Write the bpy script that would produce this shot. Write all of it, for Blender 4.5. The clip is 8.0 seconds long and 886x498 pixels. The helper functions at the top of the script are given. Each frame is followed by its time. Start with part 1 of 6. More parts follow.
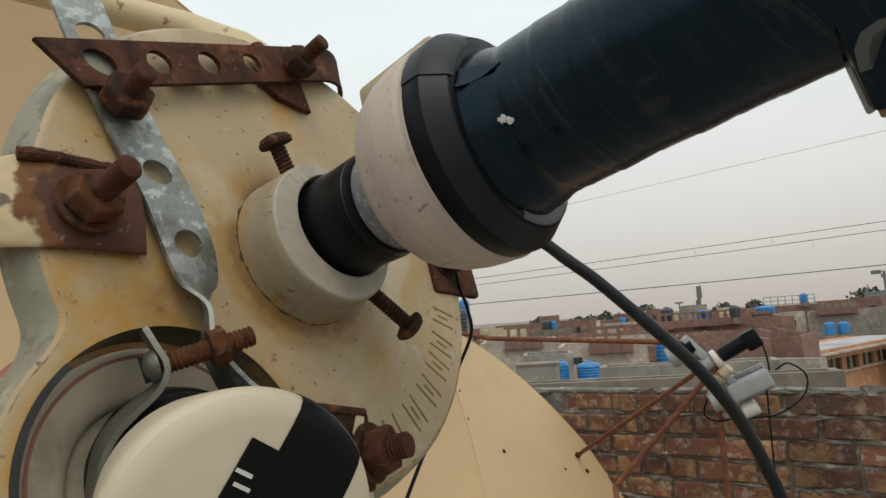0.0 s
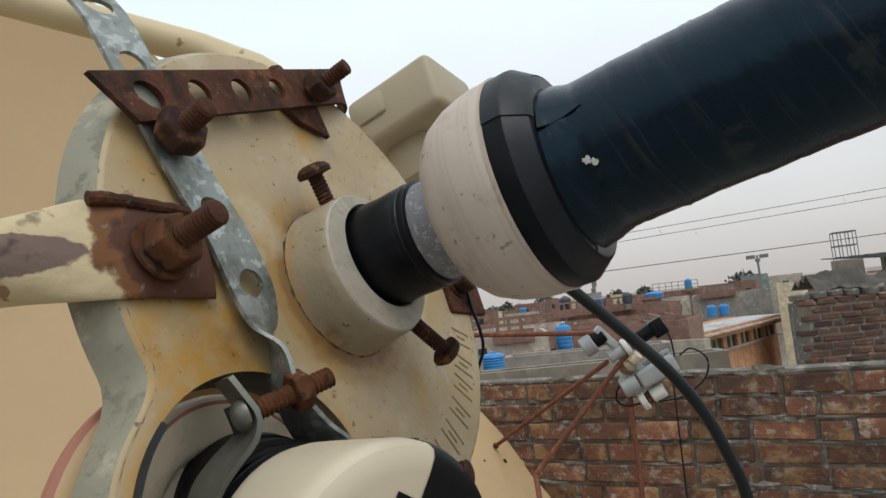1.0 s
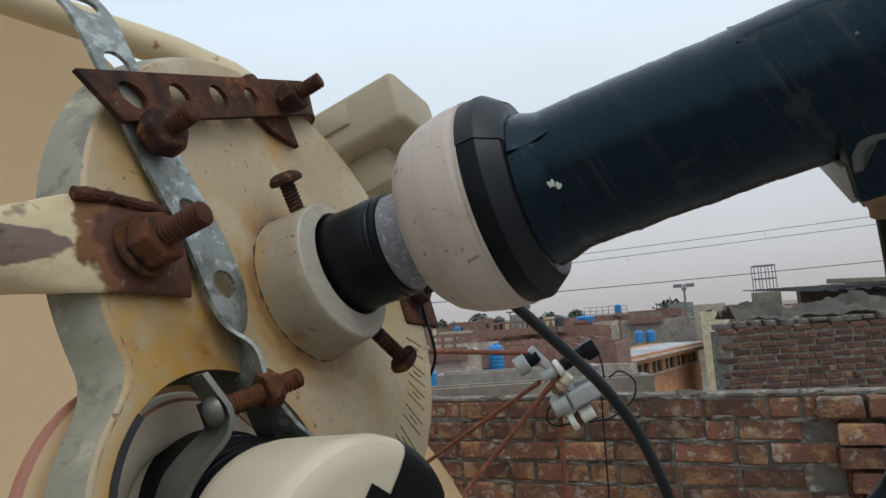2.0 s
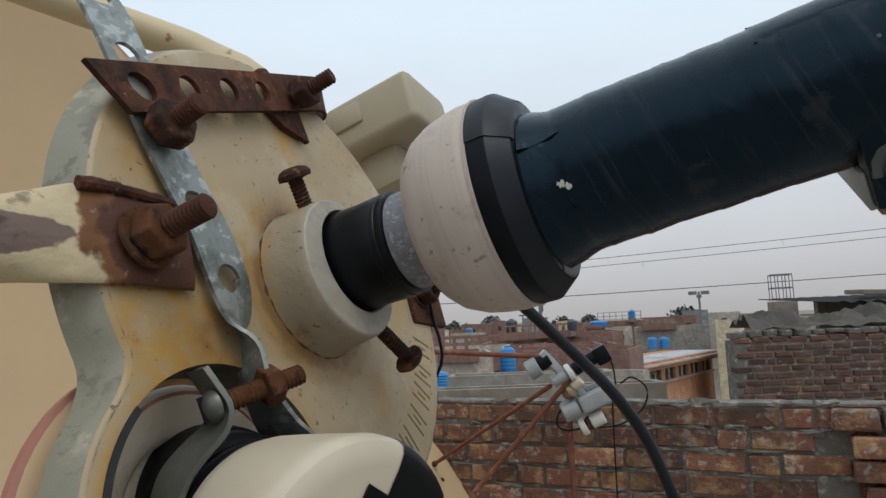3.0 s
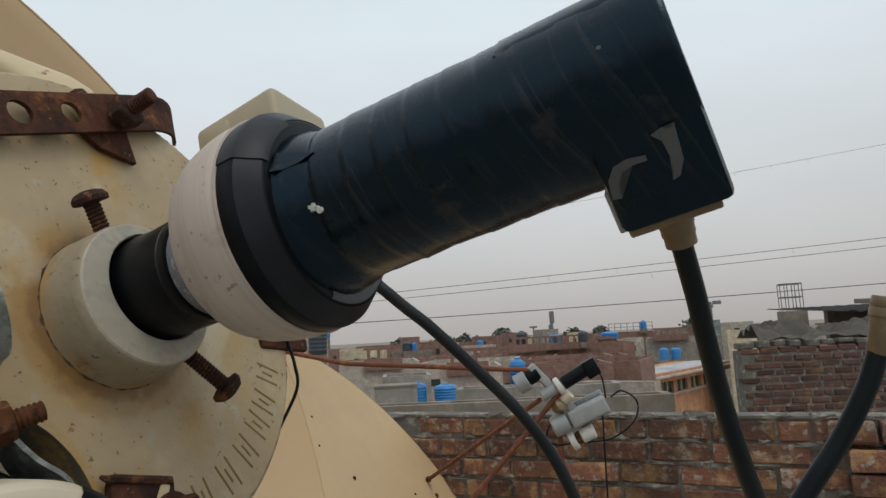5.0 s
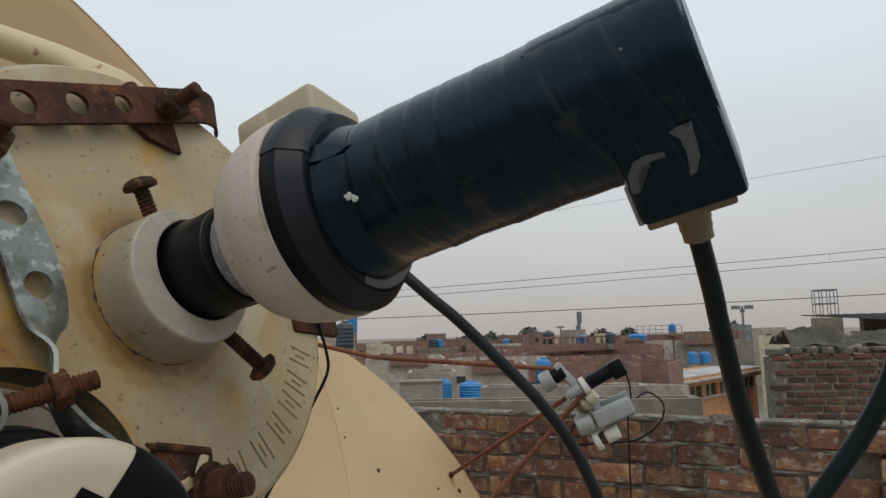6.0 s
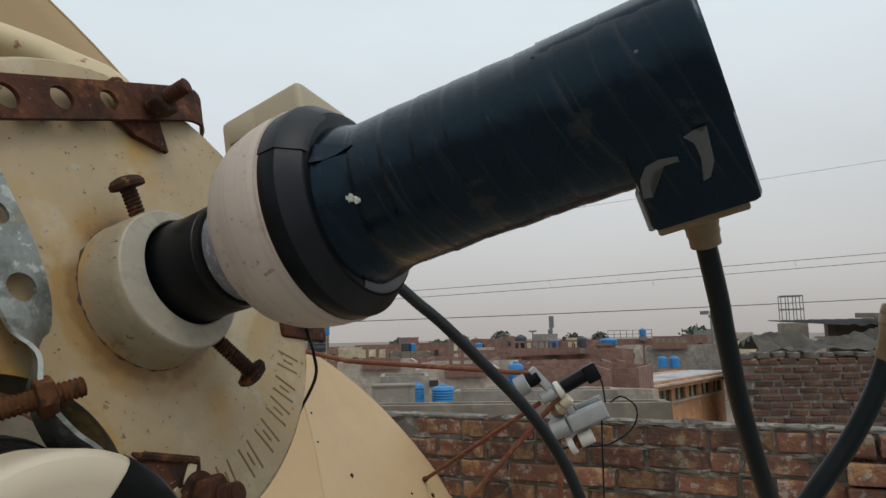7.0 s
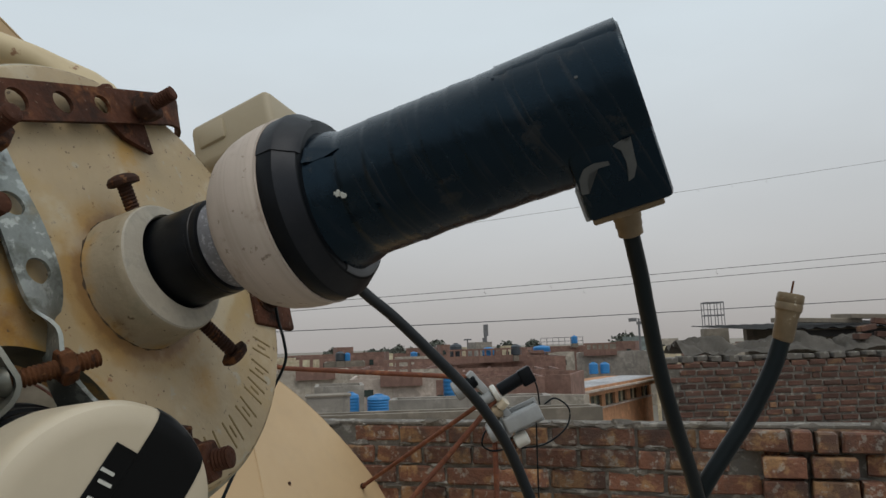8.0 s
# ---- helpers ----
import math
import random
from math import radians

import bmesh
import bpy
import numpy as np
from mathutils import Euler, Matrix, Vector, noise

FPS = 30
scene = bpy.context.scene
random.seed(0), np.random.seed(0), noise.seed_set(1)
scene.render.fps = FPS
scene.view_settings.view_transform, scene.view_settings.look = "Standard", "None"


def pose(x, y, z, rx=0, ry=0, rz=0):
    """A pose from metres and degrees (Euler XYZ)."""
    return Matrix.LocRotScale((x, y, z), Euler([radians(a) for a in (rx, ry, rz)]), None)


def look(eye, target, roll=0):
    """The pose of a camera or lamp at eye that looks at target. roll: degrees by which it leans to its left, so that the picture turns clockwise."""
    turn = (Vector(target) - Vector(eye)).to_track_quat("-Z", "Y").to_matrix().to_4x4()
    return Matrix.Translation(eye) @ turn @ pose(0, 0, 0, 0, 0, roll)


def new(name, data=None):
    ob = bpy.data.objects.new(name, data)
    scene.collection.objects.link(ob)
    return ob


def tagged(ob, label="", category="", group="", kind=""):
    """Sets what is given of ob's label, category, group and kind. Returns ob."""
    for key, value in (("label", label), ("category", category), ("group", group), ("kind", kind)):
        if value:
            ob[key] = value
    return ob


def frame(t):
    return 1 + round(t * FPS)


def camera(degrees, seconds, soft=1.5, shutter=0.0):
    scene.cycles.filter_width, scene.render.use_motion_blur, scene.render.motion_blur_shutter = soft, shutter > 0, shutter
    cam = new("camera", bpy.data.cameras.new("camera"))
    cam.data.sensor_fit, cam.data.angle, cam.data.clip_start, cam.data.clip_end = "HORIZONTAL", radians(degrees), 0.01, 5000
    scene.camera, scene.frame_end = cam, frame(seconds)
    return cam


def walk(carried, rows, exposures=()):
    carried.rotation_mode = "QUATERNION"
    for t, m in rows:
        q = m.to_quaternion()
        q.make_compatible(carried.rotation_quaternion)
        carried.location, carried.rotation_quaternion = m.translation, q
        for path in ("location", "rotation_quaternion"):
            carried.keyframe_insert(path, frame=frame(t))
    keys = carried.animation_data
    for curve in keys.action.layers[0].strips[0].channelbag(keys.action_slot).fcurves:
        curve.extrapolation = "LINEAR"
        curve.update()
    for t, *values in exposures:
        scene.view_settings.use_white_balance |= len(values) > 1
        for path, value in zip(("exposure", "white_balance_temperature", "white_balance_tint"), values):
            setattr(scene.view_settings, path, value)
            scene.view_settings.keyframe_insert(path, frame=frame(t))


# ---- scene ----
cam = camera(66.2, 8.0)
PATH = [
    (0, (0.005, 0.01, 1.453), (-0.014, 1.997, 1.676), -4.0),
    (0.5, (-0.031, 0.018, 1.464), (0.032, 2.008, 1.658), -6.4),
    (1, (-0.051, 0.008, 1.471), (0.214, 1.982, 1.654), -6.2),
    (1.5, (-0.062, -0.003, 1.471), (0.321, 1.948, 1.68), -4.9),
    (2, (-0.064, -0.003, 1.469), (0.384, 1.934, 1.684), -4.0),
    (3.3, (-0.057, 0.0, 1.468), (0.347, 1.946, 1.691), -2.2),
    (3.5, (-0.046, -0.002, 1.467), (0.362, 1.943, 1.694), -2.1),
    (4, (-0.011, -0.004, 1.47), (0.398, 1.939, 1.711), -2.7),
    (4.5, (0.023, -0.001, 1.472), (0.436, 1.939, 1.731), -3.4),
    (6, (0.021, -0.017, 1.466), (0.318, 1.945, 1.719), -1.4),
    (6.5, (0.015, -0.014, 1.467), (0.379, 1.937, 1.715), -1.3),
    (7, (0.012, -0.01, 1.467), (0.386, 1.937, 1.729), -1.2),
    (7.5, (0.004, -0.023, 1.46), (0.434, 1.914, 1.713), -1.9),
    (8, (-0.01, -0.046, 1.454), (0.549, 1.853, 1.737), -1.9),
]
walk(cam, [(t, look(eye, target, roll)) for t, eye, target, roll in PATH],
     [(0.0, 0.17, 7200, 10), (0.5, 0.28, 7000, 10), (1.0, 0.30, 6750, 10), (1.5, 0.14, 6450, 10), (2.0, 0.08, 6400, 10), (3.5, 0.08, 6450, 10), (4.5, -0.02, 6700, 10), (6.0, -0.06, 6800, 10), (7.5, -0.06, 6800, 10), (8.0, -0.22, 6750, 10)])

# ---- sky and light: overcast afternoon ----
world = bpy.data.worlds.new("sky")
scene.world = world
world.use_nodes = True
wn, wl = world.node_tree.nodes, world.node_tree.links
wn.clear()
w_out = wn.new("ShaderNodeOutputWorld")
w_bg = wn.new("ShaderNodeBackground")
w_sky = wn.new("ShaderNodeTexSky")
w_sky.sky_type = "NISHITA"
w_sky.sun_disc = False
w_sky.sun_elevation = radians(62)
w_sky.sun_rotation = radians(153)
w_sky.dust_density = 4.0
w_sky.air_density = 1.2
w_hsv = wn.new("ShaderNodeHueSaturation")
w_hsv.inputs["Saturation"].default_value = 0.18
w_mix = wn.new("ShaderNodeMix")
w_mix.data_type = "RGBA"
w_mix.inputs["Factor"].default_value = 0.72
w_co = wn.new("ShaderNodeTexCoord")
w_map = wn.new("ShaderNodeMapping")
w_map.inputs["Scale"].default_value = (1.2, 1.2, 3.0)
w_noise = wn.new("ShaderNodeTexNoise")
w_noise.inputs["Scale"].default_value = 1.6
w_noise.inputs["Detail"].default_value = 5.0
w_sep = wn.new("ShaderNodeSeparateXYZ")
w_grad = wn.new("ShaderNodeValToRGB")
w_grad.color_ramp.elements[0].position = 0.0
w_grad.color_ramp.elements[0].color = (6.1, 5.9, 5.9, 1)
w_grad.color_ramp.elements[1].position = 0.42
w_grad.color_ramp.elements[1].color = (8.9, 10.4, 11.6, 1)
w_cloud = wn.new("ShaderNodeMapRange")
w_cloud.inputs["To Min"].default_value = 0.86
w_cloud.inputs["To Max"].default_value = 1.12
w_mul = wn.new("ShaderNodeVectorMath")
w_mul.operation = "SCALE"
wl.new(w_co.outputs["Generated"], w_sep.inputs[0])
wl.new(w_sep.outputs["Z"], w_grad.inputs[0])
wl.new(w_co.outputs["Generated"], w_map.inputs[0])
wl.new(w_map.outputs[0], w_noise.inputs["Vector"])
wl.new(w_noise.outputs[0], w_cloud.inputs[0])
wl.new(w_grad.outputs[0], w_mul.inputs[0])
wl.new(w_cloud.outputs[0], w_mul.inputs["Scale"])
wl.new(w_sky.outputs[0], w_hsv.inputs["Color"])
wl.new(w_hsv.outputs[0], w_mix.inputs["A"])
wl.new(w_mul.outputs[0], w_mix.inputs["B"])
wl.new(w_mix.outputs["Result"], w_bg.inputs[0])
w_bg.inputs[1].default_value = 0.10
wl.new(w_bg.outputs[0], w_out.inputs[0])

sun = new("sun", bpy.data.lights.new("sun", "SUN"))
sun.data.energy = 0.75
sun.data.angle = radians(25)
sun.data.color = (1.0, 0.96, 0.9)
sun.matrix_world = look((1.0, -3.4, 9), (0, 0.4, 1.4))


# ---- materials ----
def material(name, base, rough=0.6, metal=0.0, dark=0.75, scale=30.0, bump=0.15, bump_scale=200.0, spots=(), random_tint=0.0, spec=0.5, dist=0.001, stains=(), sheen=(1, 1, 1)):
    """base colour varied at two scales, fine relief, and stains: rows of (colour, noise scale, from, to, amount); stains lie round a place: (colour, (x, y, z, stretch), near, far, noise scale, amount)."""
    m = bpy.data.materials.new(name)
    m.use_nodes = True
    nt = m.node_tree
    N, K = nt.nodes, nt.links
    b = N["Principled BSDF"]
    co = N.new("ShaderNodeTexCoord")
    where = co.outputs["Object"]
    if random_tint:
        piece = N.new("ShaderNodeObjectInfo")
        far_off = N.new("ShaderNodeVectorMath")
        far_off.operation = "SCALE"
        far_off.inputs[0].default_value = (53.0, 31.0, 77.0)
        K.new(piece.outputs["Random"], far_off.inputs["Scale"])
        moved = N.new("ShaderNodeVectorMath")
        K.new(where, moved.inputs[0])
        K.new(far_off.outputs[0], moved.inputs[1])
        where = moved.outputs[0]
    def noise_at(sc, detail=5.0, rough_=0.6):
        n = N.new("ShaderNodeTexNoise")
        n.inputs["Scale"].default_value = sc
        n.inputs["Detail"].default_value = detail
        n.inputs["Roughness"].default_value = rough_
        K.new(where, n.inputs["Vector"])
        return n.outputs[0]
    def mix(fac, a, c):
        x = N.new("ShaderNodeMix")
        x.data_type = "RGBA"
        for sock, v in (("Factor", fac), ("A", a), ("B", c)):
            if hasattr(v, "is_output"):
                K.new(v, x.inputs[sock])
            else:
                x.inputs[sock].default_value = v if sock == "Factor" else (*v, 1)
        return x.outputs["Result"]
    def ramp(v, lo, hi, top=1.0):
        r = N.new("ShaderNodeMapRange")
        r.interpolation_type = "SMOOTHSTEP"
        for k, q in (("From Min", lo), ("From Max", hi), ("To Max", top)):
            r.inputs[k].default_value = q
        K.new(v, r.inputs[0])
        return r.outputs[0]
    col = mix(ramp(noise_at(scale), 0.3, 0.7), tuple(x * dark for x in base), base)
    col = mix(ramp(noise_at(scale * 9, 3), 0.35, 0.65, 0.35), col, tuple(x * dark for x in base))
    for c, sc, lo, hi, amount in spots:
        col = mix(ramp(noise_at(sc, 7, 0.65), lo - 0.06, hi - 0.09, amount), col, c)
    for c, centre, near, far, sc, amount in stains:
        dn = N.new("ShaderNodeVectorMath")
        dn.operation = "DISTANCE"
        warp = N.new("ShaderNodeVectorMath")
        warp.operation = "MULTIPLY"
        warp.inputs[1].default_value = centre[3]
        shift = N.new("ShaderNodeVectorMath")
        shift.operation = "SUBTRACT"
        shift.inputs[1].default_value = centre[:3]
        K.new(co.outputs["Object"], shift.inputs[0])
        K.new(shift.outputs[0], warp.inputs[0])
        K.new(warp.outputs[0], dn.inputs[0])
        dn.inputs[1].default_value = (0, 0, 0)
        fall = N.new("ShaderNodeMapRange")
        fall.interpolation_type = "SMOOTHSTEP"
        for k, q in (("From Min", far), ("From Max", near), ("To Min", 0.0), ("To Max", 1.0)):
            fall.inputs[k].default_value = q
        K.new(dn.outputs["Value"], fall.inputs[0])
        both = N.new("ShaderNodeMath")
        both.operation = "MULTIPLY"
        K.new(fall.outputs[0], both.inputs[0])
        K.new(ramp(noise_at(sc, 6, 0.65), 0.34, 0.62, amount), both.inputs[1])
        col = mix(both.outputs[0], col, c)
    if random_tint:
        info = N.new("ShaderNodeObjectInfo")
        h = N.new("ShaderNodeHueSaturation")
        r = N.new("ShaderNodeMapRange")
        r.inputs["To Min"].default_value = 1 - random_tint
        r.inputs["To Max"].default_value = 1 + random_tint
        K.new(info.outputs["Random"], r.inputs[0])
        K.new(r.outputs[0], h.inputs["Value"])
        K.new(col, h.inputs["Color"])
        col = h.outputs[0]
    K.new(col, b.inputs["Base Color"])
    b.inputs["Metallic"].default_value = metal
    b.inputs["Specular IOR Level"].default_value = spec
    b.inputs["Specular Tint"].default_value = (*sheen, 1)
    rr = N.new("ShaderNodeMapRange")
    rr.inputs["To Min"].default_value = max(0.05, rough - 0.14)
    rr.inputs["To Max"].default_value = min(1.0, rough + 0.14)
    K.new(noise_at(scale * 3), rr.inputs[0])
    K.new(rr.outputs[0], b.inputs["Roughness"])
    if bump:
        bp = N.new("ShaderNodeBump")
        bp.inputs["Strength"].default_value = bump
        bp.inputs["Distance"].default_value = dist
        K.new(noise_at(bump_scale, 6), bp.inputs["Height"])
        K.new(bp.outputs[0], b.inputs["Normal"])
    return m


def over_base(m, colour, mask):
    """Lays a colour over a material's base colour where the mask is 1."""
    N, K = m.node_tree.nodes, m.node_tree.links
    b = N["Principled BSDF"]
    was = b.inputs["Base Color"].links[0].from_socket
    x = N.new("ShaderNodeMix")
    x.data_type = "RGBA"
    K.new(mask, x.inputs["Factor"])
    K.new(was, x.inputs["A"])
    x.inputs["B"].default_value = (*colour, 1)
    K.new(x.outputs["Result"], b.inputs["Base Color"])


def step_of(m, value, lo, hi, top=1.0):
    r = m.node_tree.nodes.new("ShaderNodeMapRange")
    r.interpolation_type = "SMOOTHSTEP"
    for k, q in (("From Min", lo), ("From Max", hi), ("To Max", top)):
        r.inputs[k].default_value = q
    m.node_tree.links.new(value, r.inputs[0])
    return r.outputs[0]


def math_of(m, op, a, b):
    n = m.node_tree.nodes.new("ShaderNodeMath")
    n.operation = op
    for k, v in enumerate((a, b)):
        if hasattr(v, "is_output"):
            m.node_tree.links.new(v, n.inputs[k])
        else:
            n.inputs[k].default_value = v
    return n.outputs[0]


def noise_of(m, stretch, turn=(0, 0, 0), scale=1.0, detail=4.0):
    """Noise in the object's own axes, stretched and turned."""
    N, K = m.node_tree.nodes, m.node_tree.links
    co, mp, n = N.new("ShaderNodeTexCoord"), N.new("ShaderNodeMapping"), N.new("ShaderNodeTexNoise")
    mp.inputs["Scale"].default_value = stretch
    mp.inputs["Rotation"].default_value = [radians(a) for a in turn]
    n.inputs["Scale"].default_value = scale
    n.inputs["Detail"].default_value = detail
    K.new(co.outputs["Object"], mp.inputs[0])
    K.new(mp.outputs[0], n.inputs["Vector"])
    return n.outputs[0]


def chip(m, colour, centre, stretch, radius, ragged, scale, amount=1.0):
    """A stain with a ragged but crisp edge round a place on the object."""
    N, K = m.node_tree.nodes, m.node_tree.links
    co = N.new("ShaderNodeTexCoord")
    sub, mul, ln = (N.new("ShaderNodeVectorMath") for _ in range(3))
    sub.operation, mul.operation, ln.operation = "SUBTRACT", "MULTIPLY", "LENGTH"
    sub.inputs[1].default_value = centre
    mul.inputs[1].default_value = stretch
    K.new(co.outputs["Object"], sub.inputs[0])
    K.new(sub.outputs[0], mul.inputs[0])
    K.new(mul.outputs[0], ln.inputs[0])
    wave = math_of(m, "MULTIPLY", math_of(m, "SUBTRACT", noise_of(m, (1, 1, 1), scale=scale, detail=6), 0.5), ragged * 2)
    over_base(m, colour, step_of(m, math_of(m, "ADD", ln.outputs["Value"], wave), radius * 1.06, radius * 0.94, amount))


def add_relief(m, height, strength, dist):
    N, K = m.node_tree.nodes, m.node_tree.links
    b = N["Principled BSDF"]
    bp = N.new("ShaderNodeBump")
    bp.inputs["Strength"].default_value = strength
    bp.inputs["Distance"].default_value = dist
    K.new(height, bp.inputs["Height"])
    if b.inputs["Normal"].links:
        K.new(b.inputs["Normal"].links[0].from_socket, bp.inputs["Normal"])
    K.new(bp.outputs[0], b.inputs["Normal"])


def bands_of(m, turn, spacing, distortion):
    """Parallel bands along the object's z, turned askew and wavering."""
    N, K = m.node_tree.nodes, m.node_tree.links
    co, mp, wv = N.new("ShaderNodeTexCoord"), N.new("ShaderNodeMapping"), N.new("ShaderNodeTexWave")
    mp.inputs["Rotation"].default_value = [radians(a) for a in turn]
    wv.bands_direction = "Z"
    wv.wave_profile = "SAW"
    wv.inputs["Scale"].default_value = 0.314 / spacing
    wv.inputs["Distortion"].default_value = distortion
    wv.inputs["Detail"].default_value = 2.0
    wv.inputs["Detail Scale"].default_value = 0.7
    K.new(co.outputs["Object"], mp.inputs[0])
    K.new(mp.outputs[0], wv.inputs["Vector"])
    return wv.outputs["Fac"]


RUSTY = (0.20, 0.075, 0.03)
OCHRE = (0.36, 0.195, 0.035)
M = {}
M["plate"] = material("painted_plate", (0.40, 0.30, 0.17), 0.5, 0, 0.8, 14, 0.3, 260,
                      (((0.38, 0.26, 0.10), 22, 0.57, 0.74, 0.55), ((0.34, 0.30, 0.22), 70, 0.66, 0.74, 0.8), (RUSTY, 120, 0.70, 0.76, 0.8), ((0.10, 0.06, 0.03), 250, 0.695, 0.735, 0.9), ((0.43, 0.37, 0.26), 30, 0.60, 0.76, 0.4)),
                      stains=((OCHRE, (-0.078, -0.020, 0, (1, 1, 1)), 0.014, 0.036, 45, 1.0), ((0.20, 0.09, 0.02), (-0.066, -0.028, 0, (1.6, 0.8, 1)), 0.002, 0.02, 60, 0.9), (OCHRE, (0.012, 0.062, 0, (1, 0.5, 1)), 0.003, 0.013, 40, 0.9), (OCHRE, (-0.012, -0.082, 0, (1, 1, 1)), 0.004, 0.026, 40, 0.8),
                              (OCHRE, (-0.002, -0.003, 0, (1, 1, 1)), 0.034, 0.047, 30, 0.75), (OCHRE, (0.028, -0.048, 0, (1.4, 0.8, 1)), 0.004, 0.02, 40, 0.7), (OCHRE, (-0.07, -0.08, 0, (1, 1, 1)), 0.048, 0.053, 90, 0.9),
                              (OCHRE, (-0.08, 0.052, 0, (1, 1, 1)), 0.006, 0.03, 40, 0.7), ((0.12, 0.085, 0.05), (-0.022, -0.026, 0, (1, 1, 1)), 0.004, 0.013, 200, 0.9)))
M["plate_side"] = material("weathered_grey_paint", (0.275, 0.26, 0.195), 0.6, 0, 0.8, 20, 0.3, 220,
                           (((0.12, 0.11, 0.085), 90, 0.62, 0.72, 0.7), ((0.19, 0.18, 0.13), 22, 0.52, 0.7, 0.65), ((0.48, 0.43, 0.30), 26, 0.58, 0.7, 0.6)))
M["collar"] = material("cast_collar", (0.36, 0.295, 0.20), 0.65, 0, 0.8, 45, 0.6, 70,
                       (((0.25, 0.22, 0.15), 100, 0.60, 0.76, 0.6), (OCHRE, 26, 0.58, 0.76, 0.5), ((0.085, 0.055, 0.03), 230, 0.69, 0.73, 0.9)), dist=0.0016, stains=(((0.14, 0.08, 0.03), (-0.018, -0.024, 0.0, (1, 1, 1.2)), 0.003, 0.012, 160, 0.9), (OCHRE, (0.0, 0.0, -0.02, (0.2, 0.2, 1.0)), 0.020, 0.027, 60, 0.9)))
M["collar_face"] = material("whitish_casting_face", (0.44, 0.395, 0.32), 0.75, 0, 0.82, 60, 0.6, 320, (((0.30, 0.28, 0.23), 60, 0.55, 0.7, 0.7),))
M["dark_edge"] = material("black_painted_edge", (0.014, 0.0145, 0.015), 0.6, 0, 0.6, 60, 0.4, 200, (((0.2, 0.18, 0.13), 150, 0.70, 0.78, 0.5),))
M["inside"] = material("dark_opening_wall", (0.13, 0.115, 0.075), 0.8, 0, 0.6, 50, 0.5, 250, ((OCHRE, 40, 0.6, 0.72, 0.5),))
M["dirt"] = material("brown_dirt", (0.075, 0.048, 0.026), 0.95, 0, 0.5, 90, 0.5, 300, (((0.22, 0.14, 0.07), 130, 0.55, 0.68, 0.8),))
M["groove"] = material("brown_stamped_stroke", (0.22, 0.15, 0.06), 0.9, 0, 0.7, 60, 0.3, 300)
M["rust"] = material("rusted_steel", (0.095, 0.037, 0.021), 0.85, 0.0, 0.55, 60, 0.8, 300,
                     (((0.24, 0.095, 0.035), 70, 0.58, 0.78, 0.5), ((0.03, 0.016, 0.012), 45, 0.54, 0.70, 0.8), ((0.30, 0.24, 0.18), 320, 0.70, 0.76, 0.4)), spec=0.18)
M["rust_dark"] = material("dark_rusted_bolt", (0.055, 0.026, 0.017), 0.85, 0.0, 0.6, 120, 0.6, 600, (((0.19, 0.075, 0.026), 90, 0.56, 0.7, 0.7),), spec=0.2)
M["rust_orange"] = material("orange_rusted_nut", (0.12, 0.046, 0.018), 0.85, 0.0, 0.6, 140, 0.5, 600, (((0.06, 0.035, 0.024), 90, 0.58, 0.7, 0.7),), spec=0.2)
M["zinc"] = material("galvanised_strap", (0.265, 0.285, 0.265), 0.42, 0.45, 0.65, 70, 0.3, 300, (((0.47, 0.49, 0.46), 160, 0.60, 0.70, 0.7), ((0.115, 0.12, 0.10), 60, 0.56, 0.7, 0.75), ((0.30, 0.25, 0.16), 30, 0.62, 0.76, 0.5)))
M["zinc_dull"] = material("dull_plated_clamp", (0.165, 0.165, 0.14), 0.42, 0.6, 0.7, 60, 0.2, 300, ((OCHRE, 60, 0.66, 0.8, 0.4),))
M["tape"] = material("black_vinyl_tape", (0.004, 0.005, 0.007), 0.36, 0, 0.7, 40, 0.35, 90, (((0.02, 0.018, 0.016), 25, 0.6, 0.8, 0.4),), spec=0.25)
M["tape_body"] = material("navy_black_tape", (0.002, 0.0055, 0.0105), 0.28, 0, 0.7, 22, 0.3, 70, (((0.012, 0.016, 0.020), 18, 0.6, 0.8, 0.6), ((0.03, 0.026, 0.022), 60, 0.68, 0.76, 0.5)), spec=0.31, sheen=(0.5, 0.78, 1))
M["tape_grey"] = material("faded_grey_tape", (0.016, 0.0155, 0.0165), 0.45, 0, 0.6, 30, 0.15, 90, (((0.005, 0.006, 0.008), 20, 0.55, 0.7, 0.8),), spec=0.26, sheen=(0.85, 0.9, 1))
M["ring"] = material("black_plastic_ring", (0.004, 0.0052, 0.007), 0.36, 0, 0.8, 40, 0.1, 200, spec=0.13)
M["neck"] = material("grey_cast_neck", (0.25, 0.245, 0.26), 0.55, 0.3, 0.75, 120, 0.7, 620, (((0.5, 0.5, 0.52), 420, 0.6, 0.7, 0.5),), dist=0.0006)
M["cap"] = material("weathered_white_plastic", (0.52, 0.435, 0.37), 0.6, 0, 0.86, 12, 0.15, 120,
                    (((0.42, 0.36, 0.30), 20, 0.55, 0.8, 0.6), ((0.33, 0.25, 0.19), 55, 0.60, 0.76, 0.55), ((0.20, 0.15, 0.11), 150, 0.69, 0.74, 0.8)))
M["cream"] = material("cream_plastic", (0.54, 0.465, 0.345), 0.34, 0, 0.93, 16, 0.05, 120, (((0.55, 0.46, 0.3), 28, 0.62, 0.8, 0.5),))
M["horn_grey"] = material("pale_grey_plastic", (0.085, 0.09, 0.10), 0.5, 0, 0.85, 40, 0.1, 200)
